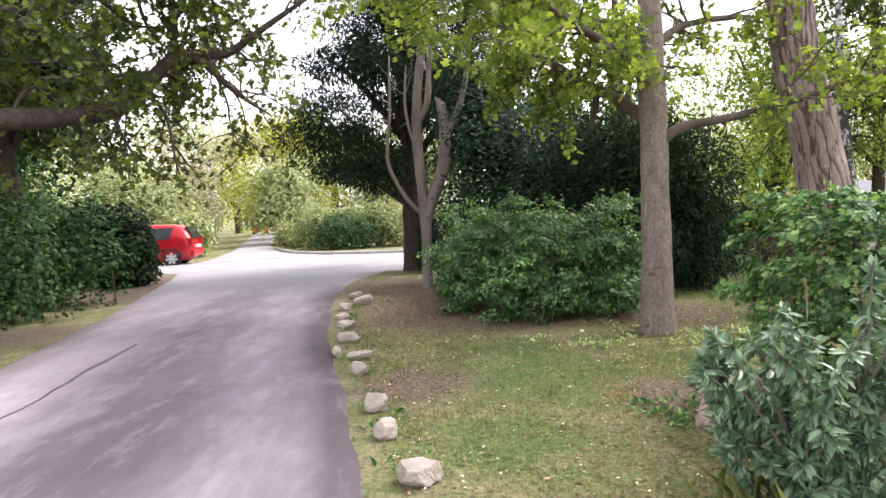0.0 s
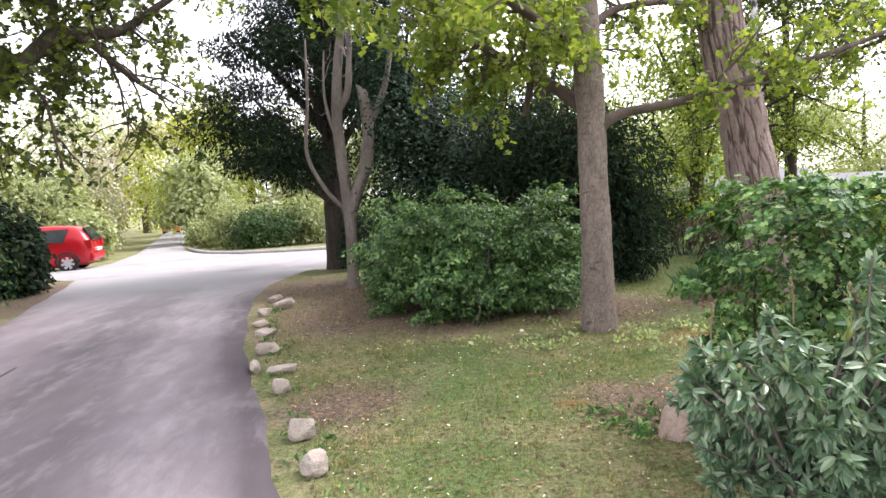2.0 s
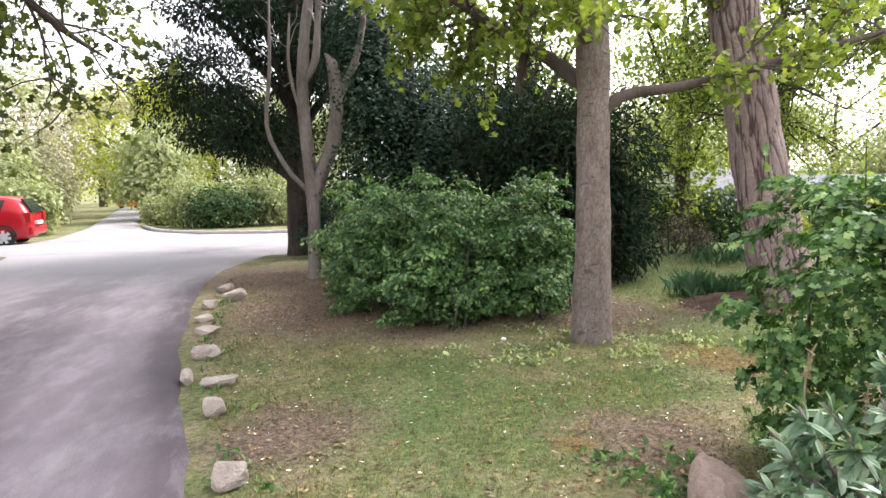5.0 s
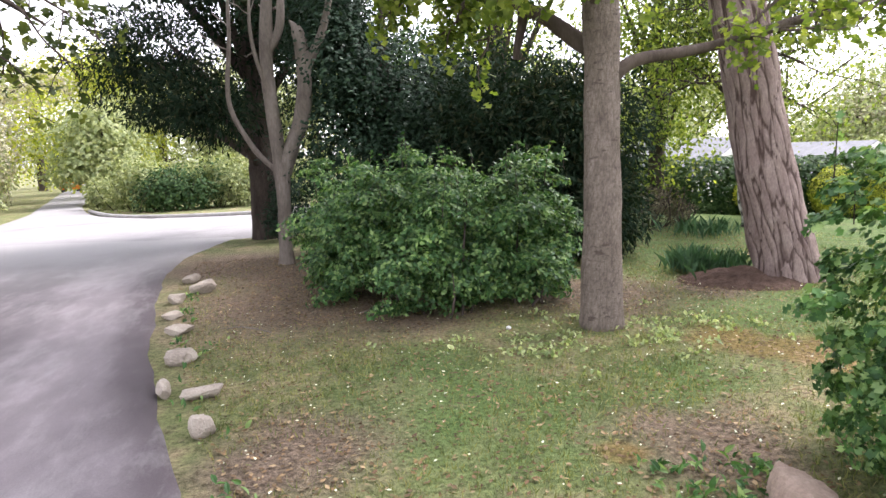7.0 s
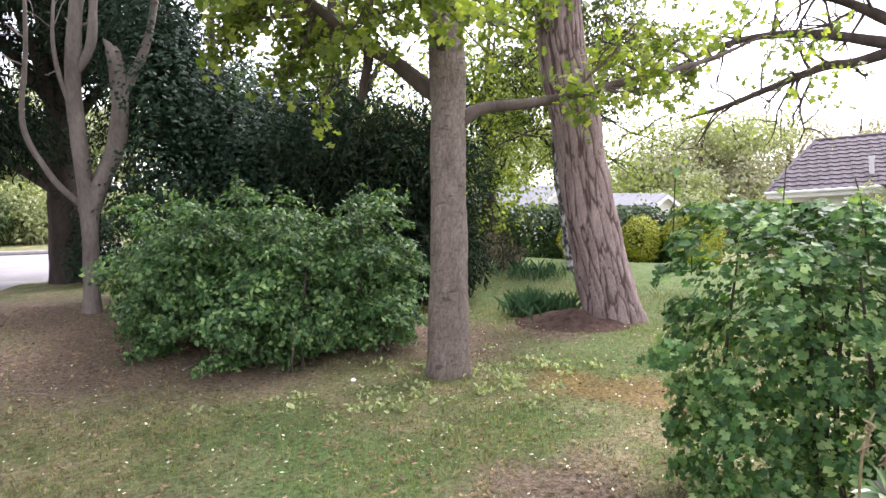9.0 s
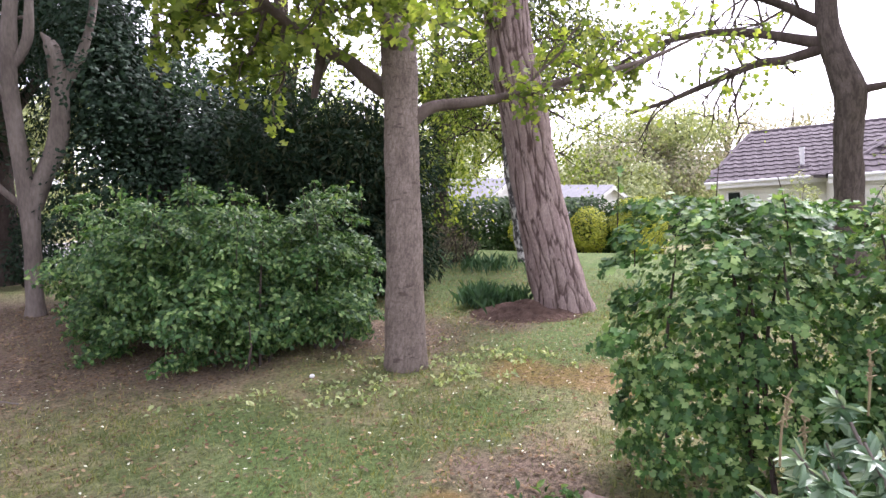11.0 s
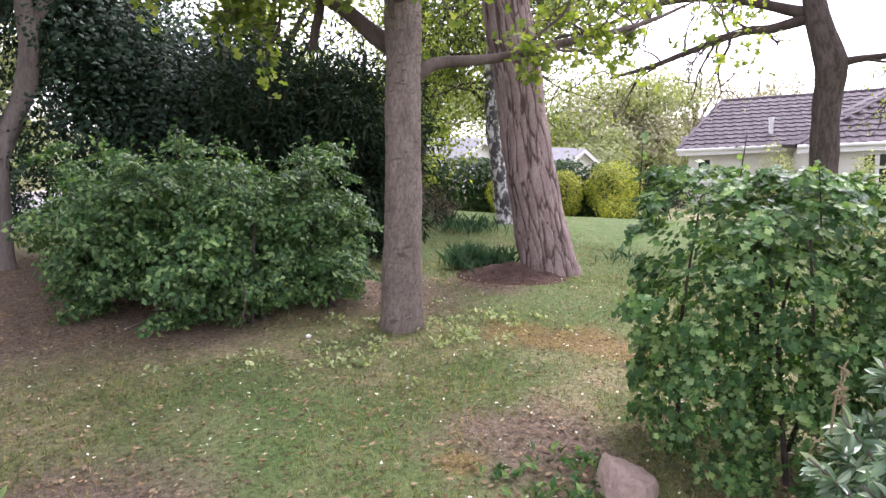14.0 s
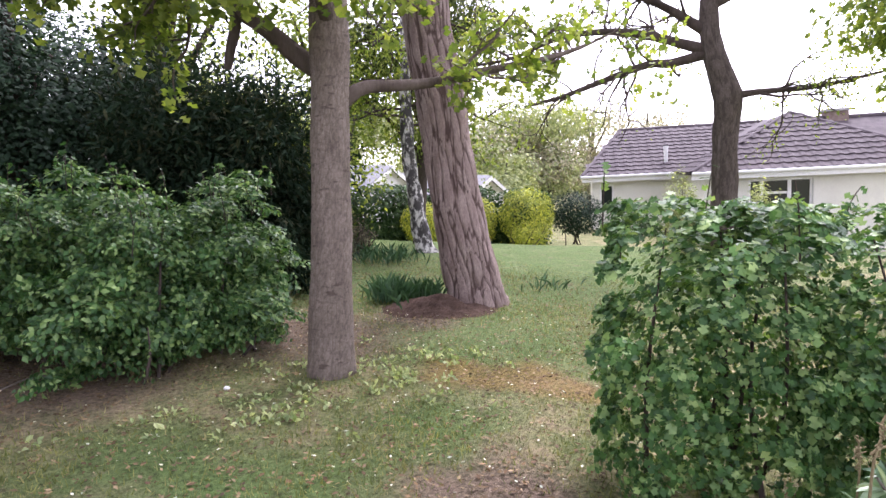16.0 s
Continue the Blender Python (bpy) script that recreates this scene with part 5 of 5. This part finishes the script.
    for k in range(n):
        for j in range(5):
            bm.faces.new((rings[k][j], rings[k][j + 1], rings[(k + 1) % n][j + 1], rings[(k + 1) % n][j]))
    bmesh.ops.recalc_face_normals(bm, faces=bm.faces)
    me = bpy.data.meshes.new("tyre")
    bm.to_mesh(me)
    bm.free()
    part("tyre", me, M_rubber, w)
    side = -1 if y < 0 else 1
    bm = bmesh.new()
    bmesh.ops.create_cone(bm, cap_ends=True, segments=36, radius1=r * 0.67, radius2=r * 0.62, depth=0.03, matrix=Matrix.Translation((0, side * 0.06, 0)) @ Matrix.Rotation(radians(90 * side), 4, "X"))
    part("rim_back", bm, M_rubber, w)
    bm = bmesh.new()
    for k in range(7):
        bmesh.ops.create_cube(bm, size=1, matrix=Matrix.Translation((0, side * 0.085, 0)) @ Matrix.Rotation(k * 6.2832 / 7, 4, "Y") @ Matrix.Translation((0, 0, r * 0.34)) @ Matrix.Diagonal((r * 0.27, 0.02, r * 0.62, 1)))
    bmesh.ops.create_cone(bm, cap_ends=True, segments=20, radius1=r * 0.2, radius2=r * 0.16, depth=0.03, matrix=Matrix.Translation((0, side * 0.085, 0)) @ Matrix.Rotation(radians(90 * side), 4, "X"))
    part("rim", bm, M_silver, w, "silver wheel trim")


def build_car():
    """A small hatchback, nose to +x."""
    t = thing("car", "small red hatchback parked beside the conifers", "car", (-8.95, 20.85, float(height(-8.95, 20.85)) - 0.02), 188)
    # x, floor, belt, top, half widths low, belt, top
    st = [(-1.90, 0.42, 0.80, 0.95, 0.66, 0.72, 0.60), (-1.84, 0.30, 0.88, 1.10, 0.76, 0.78, 0.60), (-1.62, 0.25, 0.94, 1.36, 0.81, 0.82, 0.60), (-1.30, 0.22, 0.95, 1.46, 0.82, 0.83, 0.60),
          (-0.6, 0.2, 0.93, 1.50, 0.82, 0.83, 0.61), (0.1, 0.2, 0.91, 1.48, 0.82, 0.83, 0.60), (0.55, 0.2, 0.90, 1.36, 0.82, 0.82, 0.58), (0.95, 0.2, 0.90, 1.08, 0.82, 0.81, 0.60),
          (1.2, 0.22, 0.86, 0.93, 0.81, 0.80, 0.62), (1.6, 0.25, 0.78, 0.84, 0.78, 0.76, 0.58), (1.85, 0.32, 0.62, 0.68, 0.68, 0.66, 0.5), (1.92, 0.4, 0.55, 0.58, 0.58, 0.58, 0.45)]
    bm = bmesh.new()
    loops = []
    for x, zf, zb, zt, wl, wb, wt in st:
        half = [(wl * 0.9, zf), (wl, zf + 0.12), (wb, (zf + zb) / 2 + 0.1), (wb, zb), ((wb + wt) / 2 + 0.02, (zb + zt) / 2), (wt, zt - 0.03), (wt * 0.8, zt)]
        loops.append([bm.verts.new((x, y, z)) for y, z in half] + [bm.verts.new((x, -y, z)) for y, z in half[::-1]])
    for a, b in zip(loops, loops[1:]):
        for k in range(len(a)):
            bm.faces.new((a[k], a[(k + 1) % len(a)], b[(k + 1) % len(a)], b[k]))
    bm.faces.new(loops[0])
    bm.faces.new(loops[-1][::-1])
    bmesh.ops.recalc_face_normals(bm, faces=bm.faces)
    bmesh.ops.subdivide_edges(bm, edges=bm.edges, cuts=1, smooth=0.25, use_grid_fill=True)
    for f in bm.faces:
        f.smooth = True
    part("body", bm, M_red, t)
    for s in (-1, 1):
        for x0, x1, name in ((-1.42, -0.44, "side_window"), (-0.36, 0.6, "side_window")):
            bm = bmesh.new()
            top = 1.38
            vs = [(x0 + (0.25 if x0 < -1 else 0), 0.855, 0.97), (x1, 0.855, 0.97), (x1 - (0.25 if x1 > 0.4 else 0.0), 0.70, top), (x0 + (0.12 if x0 < -1 else 0.0), 0.70, top)]
            a = [bm.verts.new((x, s * (y + 0.0), z)) for x, y, z in vs]
            b = [bm.verts.new((x, s * (y - 0.05), z)) for x, y, z in vs]
            bm.faces.new(a), bm.faces.new(b[::-1])
            for k in range(4):
                bm.faces.new((a[k], b[k], b[(k + 1) % 4], a[(k + 1) % 4]))
            bmesh.ops.recalc_face_normals(bm, faces=bm.faces)
            part(name, bm, M_glass, t)
        part("tail_lamp", fresh_box(-1.95, s * 0.70 - 0.08, 0.72, -1.74, s * 0.70 + 0.09, 1.0, bevel=0.02), M_lamp, t, "red tail lamp")
        part("wheel_arch", np_mesh("wheel_arch", *tube([(-1.22 + 0.34 * math.cos(a), s * 0.82, 0.3 + 0.34 * math.sin(a)) for a in np.linspace(0, 3.1416, 9)], [0.03] * 9, 8, 0.1, 0), True), M_rubber, t)
    bm = bmesh.new()
    q = [(-1.93, -0.58, 0.98), (-1.93, 0.58, 0.98), (-1.68, 0.5, 1.40), (-1.68, -0.5, 1.40)]
    a = [bm.verts.new((x - 0.03, y, z)) for x, y, z in q]
    b = [bm.verts.new((x + 0.03, y, z)) for x, y, z in q]
    bm.faces.new(a), bm.faces.new(b[::-1])
    for k in range(4):
        bm.faces.new((a[k], b[k], b[(k + 1) % 4], a[(k + 1) % 4]))
    bmesh.ops.recalc_face_normals(bm, faces=bm.faces)
    part("rear_window", bm, M_glass, t)
    part("bumper", fresh_box(-1.98, -0.74, 0.32, -1.78, 0.74, 0.58, bevel=0.06), M_red, t)
    part("number_plate", fresh_box(-2.0, -0.25, 0.62, -1.9, 0.25, 0.72, bevel=0.01), M_white, t, "plain pale number plate")
    for x in (-1.22, 1.2):
        for y in (-0.74, 0.74):
            wheel(t, x, y, 0.3)
    t.scale = (0.9, 0.9, 0.9)


build_car()
t = thing("road_barrier", "bright orange roadwork barrier far along the road", "barrier", (-14.2, 53.4, float(height(-14.2, 53.4))))
part("panel", fresh_box(-0.7, -0.06, 0.15, 0.7, 0.06, 0.85, bevel=0.03), M_orange, t)
part("band", fresh_box(-0.5, -0.075, 0.5, 0.5, 0.075, 0.62, bevel=0.01), M_white, t, "white band")
for x in (-0.5, 0.5):
    part("foot", fresh_box(x - 0.1, -0.3, 0, x + 0.1, 0.3, 0.16, bevel=0.03), M_rubber, t)


# ---- houses ----
def slab(corners, thick):
    """A thick sheet from its corners."""
    bm = bmesh.new()
    n = (Vector(corners[1]) - Vector(corners[0])).cross(Vector(corners[2]) - Vector(corners[0])).normalized() * thick
    a = [bm.verts.new(c) for c in corners]
    b = [bm.verts.new(Vector(c) - n) for c in corners]
    bm.faces.new(a), bm.faces.new(b[::-1])
    k = len(a)
    for i in range(k):
        bm.faces.new((a[i], b[i], b[(i + 1) % k], a[(i + 1) % k]))
    bmesh.ops.recalc_face_normals(bm, faces=bm.faces)
    return bm


def tile_mesh():
    """A concrete roof tile: one roll and one pan."""
    bm = bmesh.new()
    prof = [(-0.17, 0.0), (-0.10, 0.006), (-0.05, 0.026), (0.03, 0.026), (0.07, 0.006), (0.17, 0.0)]
    front = [bm.verts.new((x, -0.19, z + 0.035)) for x, z in prof]
    back = [bm.verts.new((x, 0.19, z)) for x, z in prof]
    under = [bm.verts.new((x, -0.19, z + 0.005)) for x, z in prof]
    for k in range(5):
        bm.faces.new((front[k], front[k + 1], back[k + 1], back[k]))
        bm.faces.new((under[k], under[k + 1], front[k + 1], front[k]))
    me = bpy.data.meshes.new("tile")
    bm.to_mesh(me)
    bm.free()
    me.materials.append(M_tile)
    return me


def tiled(parent, tile, origin, along, up, outline, single):
    """Tiles over a roof face; outline: corners as (along, up) metres, convex."""
    along, up = Vector(along).normalized(), Vector(up).normalized()
    nrm = along.cross(up)
    m0 = Matrix((along, up, nrm)).transposed()
    us, vs = [p[0] for p in outline], [p[1] for p in outline]
    rest = []

    def inside(u, v):
        for (a, b), (c, d) in zip(outline, outline[1:] + outline[:1]):
            if (c - a) * (v - b) - (d - b) * (u - a) < -0.09:
                return False
        return True

    v = min(vs) + 0.16
    while v < max(vs):
        u = min(us)
        while u < max(us):
            if inside(u, v):
                m = Matrix.Translation(Vector(origin) + along * u + up * v + nrm * 0.02) @ m0.to_4x4()
                if single:
                    ob = new("tile", tile)
                    ob.parent, ob.matrix_basis = parent, m
                else:
                    rest.append(m)
            u += 0.31
        v += 0.33
    if rest:
        co = np.array([c.co for c in tile.vertices])
        fs = np.array([list(p.vertices) for p in tile.polygons])
        verts = np.vstack([co @ np.array(m.to_3x3()).T + np.array(m.translation) for m in rest])
        faces = np.vstack([fs + k * len(co) for k in range(len(rest))])
        ob = part("tiles", np_mesh("tiles", verts, faces), M_tile, parent)
        tagged(ob, kind="stuff")


def window_unit(t, x0, x1, z0, z1, y, bars=()):
    """A white framed window let into a wall that faces -y."""
    w = new("window")
    w.parent = t
    f = 0.07
    for a in ((x0, z0, x1, z0 + f), (x0, z1 - f, x1, z1), (x0, z0 + f, x0 + f, z1 - f), (x1 - f, z0 + f, x1, z1 - f)):
        part("frame", fresh_box(a[0], y - 0.05, a[1], a[2], y + 0.05, a[3], bevel=0.008), M_white, w)
    for b in bars:
        part("bar", fresh_box(b[0], y - 0.045, b[1], b[2], y + 0.045, b[3], bevel=0.006), M_white, w)
    part("pane", fresh_box(x0 + f, y - 0.01, z0 + f, x1 - f, y + 0.01, z1 - f), M_glass, w)
    part("sill", fresh_box(x0 - 0.05, y - 0.14, z0 - 0.05, x1 + 0.05, y + 0.02, z0, bevel=0.01), M_white, w)


def wall_with_hole(t, x0, x1, z0, z1, y0, y1, holes):
    """A wall along x in pieces round its openings (x0, x1, z0, z1)."""
    bm = bmesh.new()
    x = x0
    for a, b, c, d in sorted(holes):
        box(bm, x, y0, z0, a, y1, z1)
        box(bm, a, y0, z0, b, y1, c)
        box(bm, a, y0, d, b, y1, z1)
        x = b
    box(bm, x, y0, z0, x1, y1, z1)
    part("wall", bm, M_render_wall, t)


def build_bungalow():
    t = thing("bungalow", "cream rendered bungalow with brown concrete-tiled hipped roof", "house")
    t.matrix_world = pose(19.55, 15.1, -1.05, 0, 0, -58.9) @ pose(0, 0, 0, 0, -4.0, 0)
    E, D, R, W = 2.45, 7.4, 1.72, 18.0
    wall_with_hole(t, 0.35, W - 0.35, -0.6, E, 0.35, 0.6, [(0.6, 1.1, 1.35, 2.15)])
    window_unit(t, 0.6, 1.1, 1.35, 2.15, 0.46)
    part("wall", fresh_box(0.35, 0.6, -0.6, 0.6, D - 0.35, E), M_render_wall, t)
    part("wall", fresh_box(W - 0.6, 0.6, -0.6, W - 0.35, D - 0.35, E), M_render_wall, t)
    part("wall", fresh_box(0.35, D - 0.6, -0.6, W - 0.35, D - 0.35, E), M_render_wall, t)
    ridge0, ridge1 = (1.5, D / 2, E + R), (W - 1.15, D / 2, E + R)
    tile = tile_mesh()
    roof = part("roof", slab([(0, 0, E), (W, 0, E), ridge1, ridge0], 0.08), M_tile, t)
    slope = math.hypot(D / 2, R)
    tiled(roof, tile, (0, 0, E), (1, 0, 0), (0, D / 2, R), [(0, 0), (8.5, 0), (8.5, slope), (1.5, slope)], False)
    part("roof", slab([(W, D, E), (0, D, E), ridge0, ridge1], 0.08), M_tile, t)
    part("roof", slab([(0, D, E), (0, 0, E), ridge0], 0.08), M_tile, t)
    part("roof", slab([(W, 0, E), (W, D, E), ridge1], 0.08), M_tile, t)
    part("ridge_tiles", np_mesh("ridge_tiles", *tube([ridge0, ((ridge0[0] + ridge1[0]) / 2, D / 2, E + R + 0.01), ridge1], [0.09] * 3, 8, 0.3, 0.02), True), M_tile, t)
    part("hip_tiles", np_mesh("hip_tiles", *tube([(0, 0, E), (0.75, D / 4, E + R / 2), ridge0], [0.08] * 3, 8, 0.3, 0.02), True), M_tile, t)
    part("gutter", np_mesh("gutter", *tube([(-0.05, -0.05, E - 0.02), (4, -0.05, E - 0.02), (8, -0.05, E - 0.02)], [0.055] * 3, 8, 0.4, 0), True), M_white, t, "white plastic gutter")
    part("fascia", fresh_box(0, 0.0, E - 0.2, W, 0.035, E - 0.02), M_white, t)
    part("vent_pipe", np_mesh("vent_pipe", *tube([(2.9, 0.8, E + 0.3), (2.9, 0.8, E + 0.6), (2.9, 0.8, E + 0.95)], [0.07, 0.07, 0.09], 10, 0.1, 0), True), M_white, t, "white roof vent pipe")
    # the hipped wing towards the lawn
    x0, x1, y0, apex = 3.1, 10.1, -3.4, (6.6, -0.1, E + 1.75)
    wall_with_hole(t, x0 + 0.4, x1 - 0.4, -0.6, E, y0 + 0.4, y0 + 0.65, [(4.7, 6.4, 1.0, 2.2)])
    window_unit(t, 4.7, 6.4, 1.0, 2.2, y0 + 0.5, [(5.02, 1.07, 5.12, 2.13), (5.75, 1.07, 5.85, 2.13), (5.12, 1.75, 5.75, 1.82)])
    part("wall", fresh_box(x0 + 0.4, y0 + 0.65, -0.6, x0 + 0.65, 0.35, E), M_render_wall, t)
    part("wall", fresh_box(x1 - 0.65, y0 + 0.65, -0.6, x1 - 0.4, 0.35, E), M_render_wall, t)
    face = part("roof", slab([(x0, y0, E), (x1, y0, E), apex], 0.07), M_tile, t)
    tiled(face, tile, (x0, y0, E), (1, 0, 0), (0, apex[1] - y0, apex[2] - E), [(0, 0), (x1 - x0, 0), (3.5, math.hypot(apex[1] - y0, apex[2] - E))], True)
    back = (6.6, 3.0, E + 1.75)
    left = part("roof", slab([(x0, 3.0, E), (x0, y0, E), apex, back], 0.07), M_tile, t)
    tiled(left, tile, (x0, y0, E), (0, -1, 0), (3.5, 0, 1.75), [(-3.4, 0), (0, 0), (-3.3, math.hypot(3.5, 1.75)), (-3.4, math.hypot(3.5, 1.75))], True)
    part("roof", slab([(x1, y0, E), (x1, 3.0, E), back, apex], 0.07), M_tile, t)
    for a in ((x0, y0, E), (x1, y0, E)):
        mid = [(p + q) / 2 for p, q in zip(a, apex)]
        part("hip_tiles", np_mesh("hip_tiles", *tube([a, mid, apex], [0.08] * 3, 8, 0.3, 0.02), True), M_tile, t)
    part("gutter", np_mesh("gutter", *tube([(x0, y0 - 0.05, E - 0.02), (6, y0 - 0.05, E - 0.02), (x1, y0 - 0.05, E - 0.02)], [0.055] * 3, 8, 0.4, 0), True), M_white, t, "white plastic gutter")
    part("fascia", fresh_box(x0, y0, E - 0.2, x1, y0 + 0.03, E - 0.02), M_white, t)
    part("chimney", fresh_box(8.9, 3.4, E + 1.0, 9.6, 4.1, E + 1.95, bevel=0.02), M_brick, t)
    part("chimney_cap", fresh_box(8.82, 3.32, E + 1.95, 9.68, 4.18, E + 2.05, bevel=0.02), M_kerb, t)
    return t


def build_gabled(at, rz, label):
    """A low white bungalow, its gable end to the lawn."""
    t = thing("gabled_bungalow", label, "house", at, rz)
    w, d, e, r = 5.2, 9.0, 2.3, 1.5
    part("wall", slab([(-w / 2, 0, -0.5), (w / 2, 0, -0.5), (w / 2, 0, e), (0, 0, e + r), (-w / 2, 0, e)], 0.25), M_white, t, "white rendered gable")
    part("wall", fresh_box(-w / 2, 0.01, -0.5, -w / 2 + 0.25, d, e), M_white, t)
    part("wall", fresh_box(w / 2 - 0.25, 0.01, -0.5, w / 2, d, e), M_white, t)
    part("wall", fresh_box(-w / 2, d, -0.5, w / 2, d + 0.25, e), M_white, t)
    o = 0.35
    k = r / (w / 2)
    for s in (-1, 1):
        c = [(s * (w / 2 + o), -o, e - o * k + 0.08), (s * (w / 2 + o), d + o, e - o * k + 0.08), (0, d + o, e + r + 0.08), (0, -o, e + r + 0.08)]
        part("roof", slab(c if s > 0 else c[::-1], 0.07), M_greytile, t)
        b = [(s * (w / 2 + o), -o - 0.03, e - o * k + 0.04), (0, -o - 0.03, e + r + 0.04), (0, -o - 0.03, e + r - 0.16), (s * (w / 2 + o), -o - 0.03, e - o * k - 0.16)]
        part("barge_board", slab(b if s > 0 else b[::-1], 0.03), M_white, t)
    return t


build_bungalow()
x, y, z = from_lawn(41.2, 31)
build_gabled((x, y, -2.2), 5, "white bungalow with grey roof behind the hedge")
x, y, z = from_lawn(50.2, 33)
build_gabled((x, y, -2.6), -2, "white bungalow with grey roof behind golden shrubs")


# ---- grass, litter, petals ----
def scatter(count, x0, x1, y0, y1, seed):
    r = np.random.default_rng(seed)
    x, y = r.uniform(x0, x1, count), r.uniform(y0, y1, count)
    edge = np.interp(y, [2, 3.83, 5.13, 6.9, 8.5, 11.3, 14], [0.55, 0.25, -0.03, -0.4, -0.7, -1.1, -1.0])
    ok = x > edge + 0.1
    return x[ok], y[ok], r


def bareness(x, y):
    b = np.zeros(len(x))
    for cx, cy, r0, r1 in BARE + RUSTY:
        d = np.hypot(x - cx, y - cy)
        b = np.maximum(b, np.clip((r1 - d) / (r1 - r0), 0, 1))
    return b


x, y, r = scatter(260000, -1.3, 9, 2.5, 13, 91)
patch = np.array([0.5 + 0.5 * math.sin(a * 2.1 + 1.3 * math.sin(b * 1.7)) * math.sin(b * 2.6 + math.sin(a * 3.1)) for a, b in zip(x, y)])
near = np.clip(1.25 - np.hypot(x - 0.5, y - 3) / 11, 0.15, 1)
keep = r.random(len(x)) < (1 - 0.9 * bareness(x, y)) * (0.3 + 0.7 * patch) * near
x, y = x[keep], y[keep]
pts = np.c_[x, y, height(x, y) - 0.02]
ob = part("grass", leaf_mesh("grass", pts, 0.05, BLADE, np.tile((0, 0, 0.9), (len(pts), 1)), 0.65, 0, 92), M_blade)
tagged(ob, "short thin grass blades", "grass", kind="stuff")
x, y, r = scatter(46000, -1.3, 8, 3, 13, 93)
keep = r.random(len(x)) < 0.5 + 0.5 * bareness(x, y)
pts = np.c_[x, y, np.full(len(x), 0.0)][keep]
ob = part("leaf_litter", leaf_mesh("leaf_litter", pts + r.normal(size=(len(pts), 3)) * (0, 0, 0.006), 0.044, SIMPLE, None, 1, 0, 94), M_litter)
ob.data.transform(Matrix.Diagonal((1, 1, 0.35, 1)))
tagged(ob, "scattered dry brown leaves and bits of bark", "leaf litter", kind="stuff")
x, y, r = scatter(900, -0.3, 6, 3.6, 9.5, 95)
ob = part("fallen_petals", leaf_mesh("fallen_petals", np.c_[x, y, np.full(len(x), 0.02)], 0.029, SIMPLE, None, 1, 0, 96), M_petal)
ob.data.transform(Matrix.Diagonal((1, 1, 0.4, 1)))
tagged(ob, "scattered whitish petals and daisies on the grass", "petals", kind="stuff")
ob = part("kerb", np_mesh("kerb", *tube([(2.6, 25, 0.02), (1.4, 22.7, 0.0), (-0.4, 21.65, 0.0), (-2.5, 22.0, 0.0), (-4.0, 22.9, 0.0), (-4.9, 24.1, 0.0), (-6.05, 26.7, -0.03)], [0.07] * 7, 8, 0.3, 0.02)), M_kerb)
tagged(ob, "low grey kerb round the grass beyond the road", "kerb", kind="structure")
r = np.random.default_rng(99)
for k, (x, y, a) in enumerate([(1.05, 8.75, 0.2), (1.2, 8.6, 0.5), (0.2, 8.4, 2.6)]):
    run = [(x + math.cos(a) * f * 0.55 + r.normal() * 0.012, y + math.sin(a) * f * 0.55 + r.normal() * 0.012, 0.012 + 0.03 * math.sin(f * 3)) for f in np.linspace(0, 1, 6)]
    ob = part("fallen_twig", np_mesh("fallen_twig", *tube(run, [0.007, 0.006, 0.006, 0.005, 0.004, 0.002], 6, 0.06), True), M_greybark)
    tagged(ob, "thin dead twig lying on bare soil", "twig")
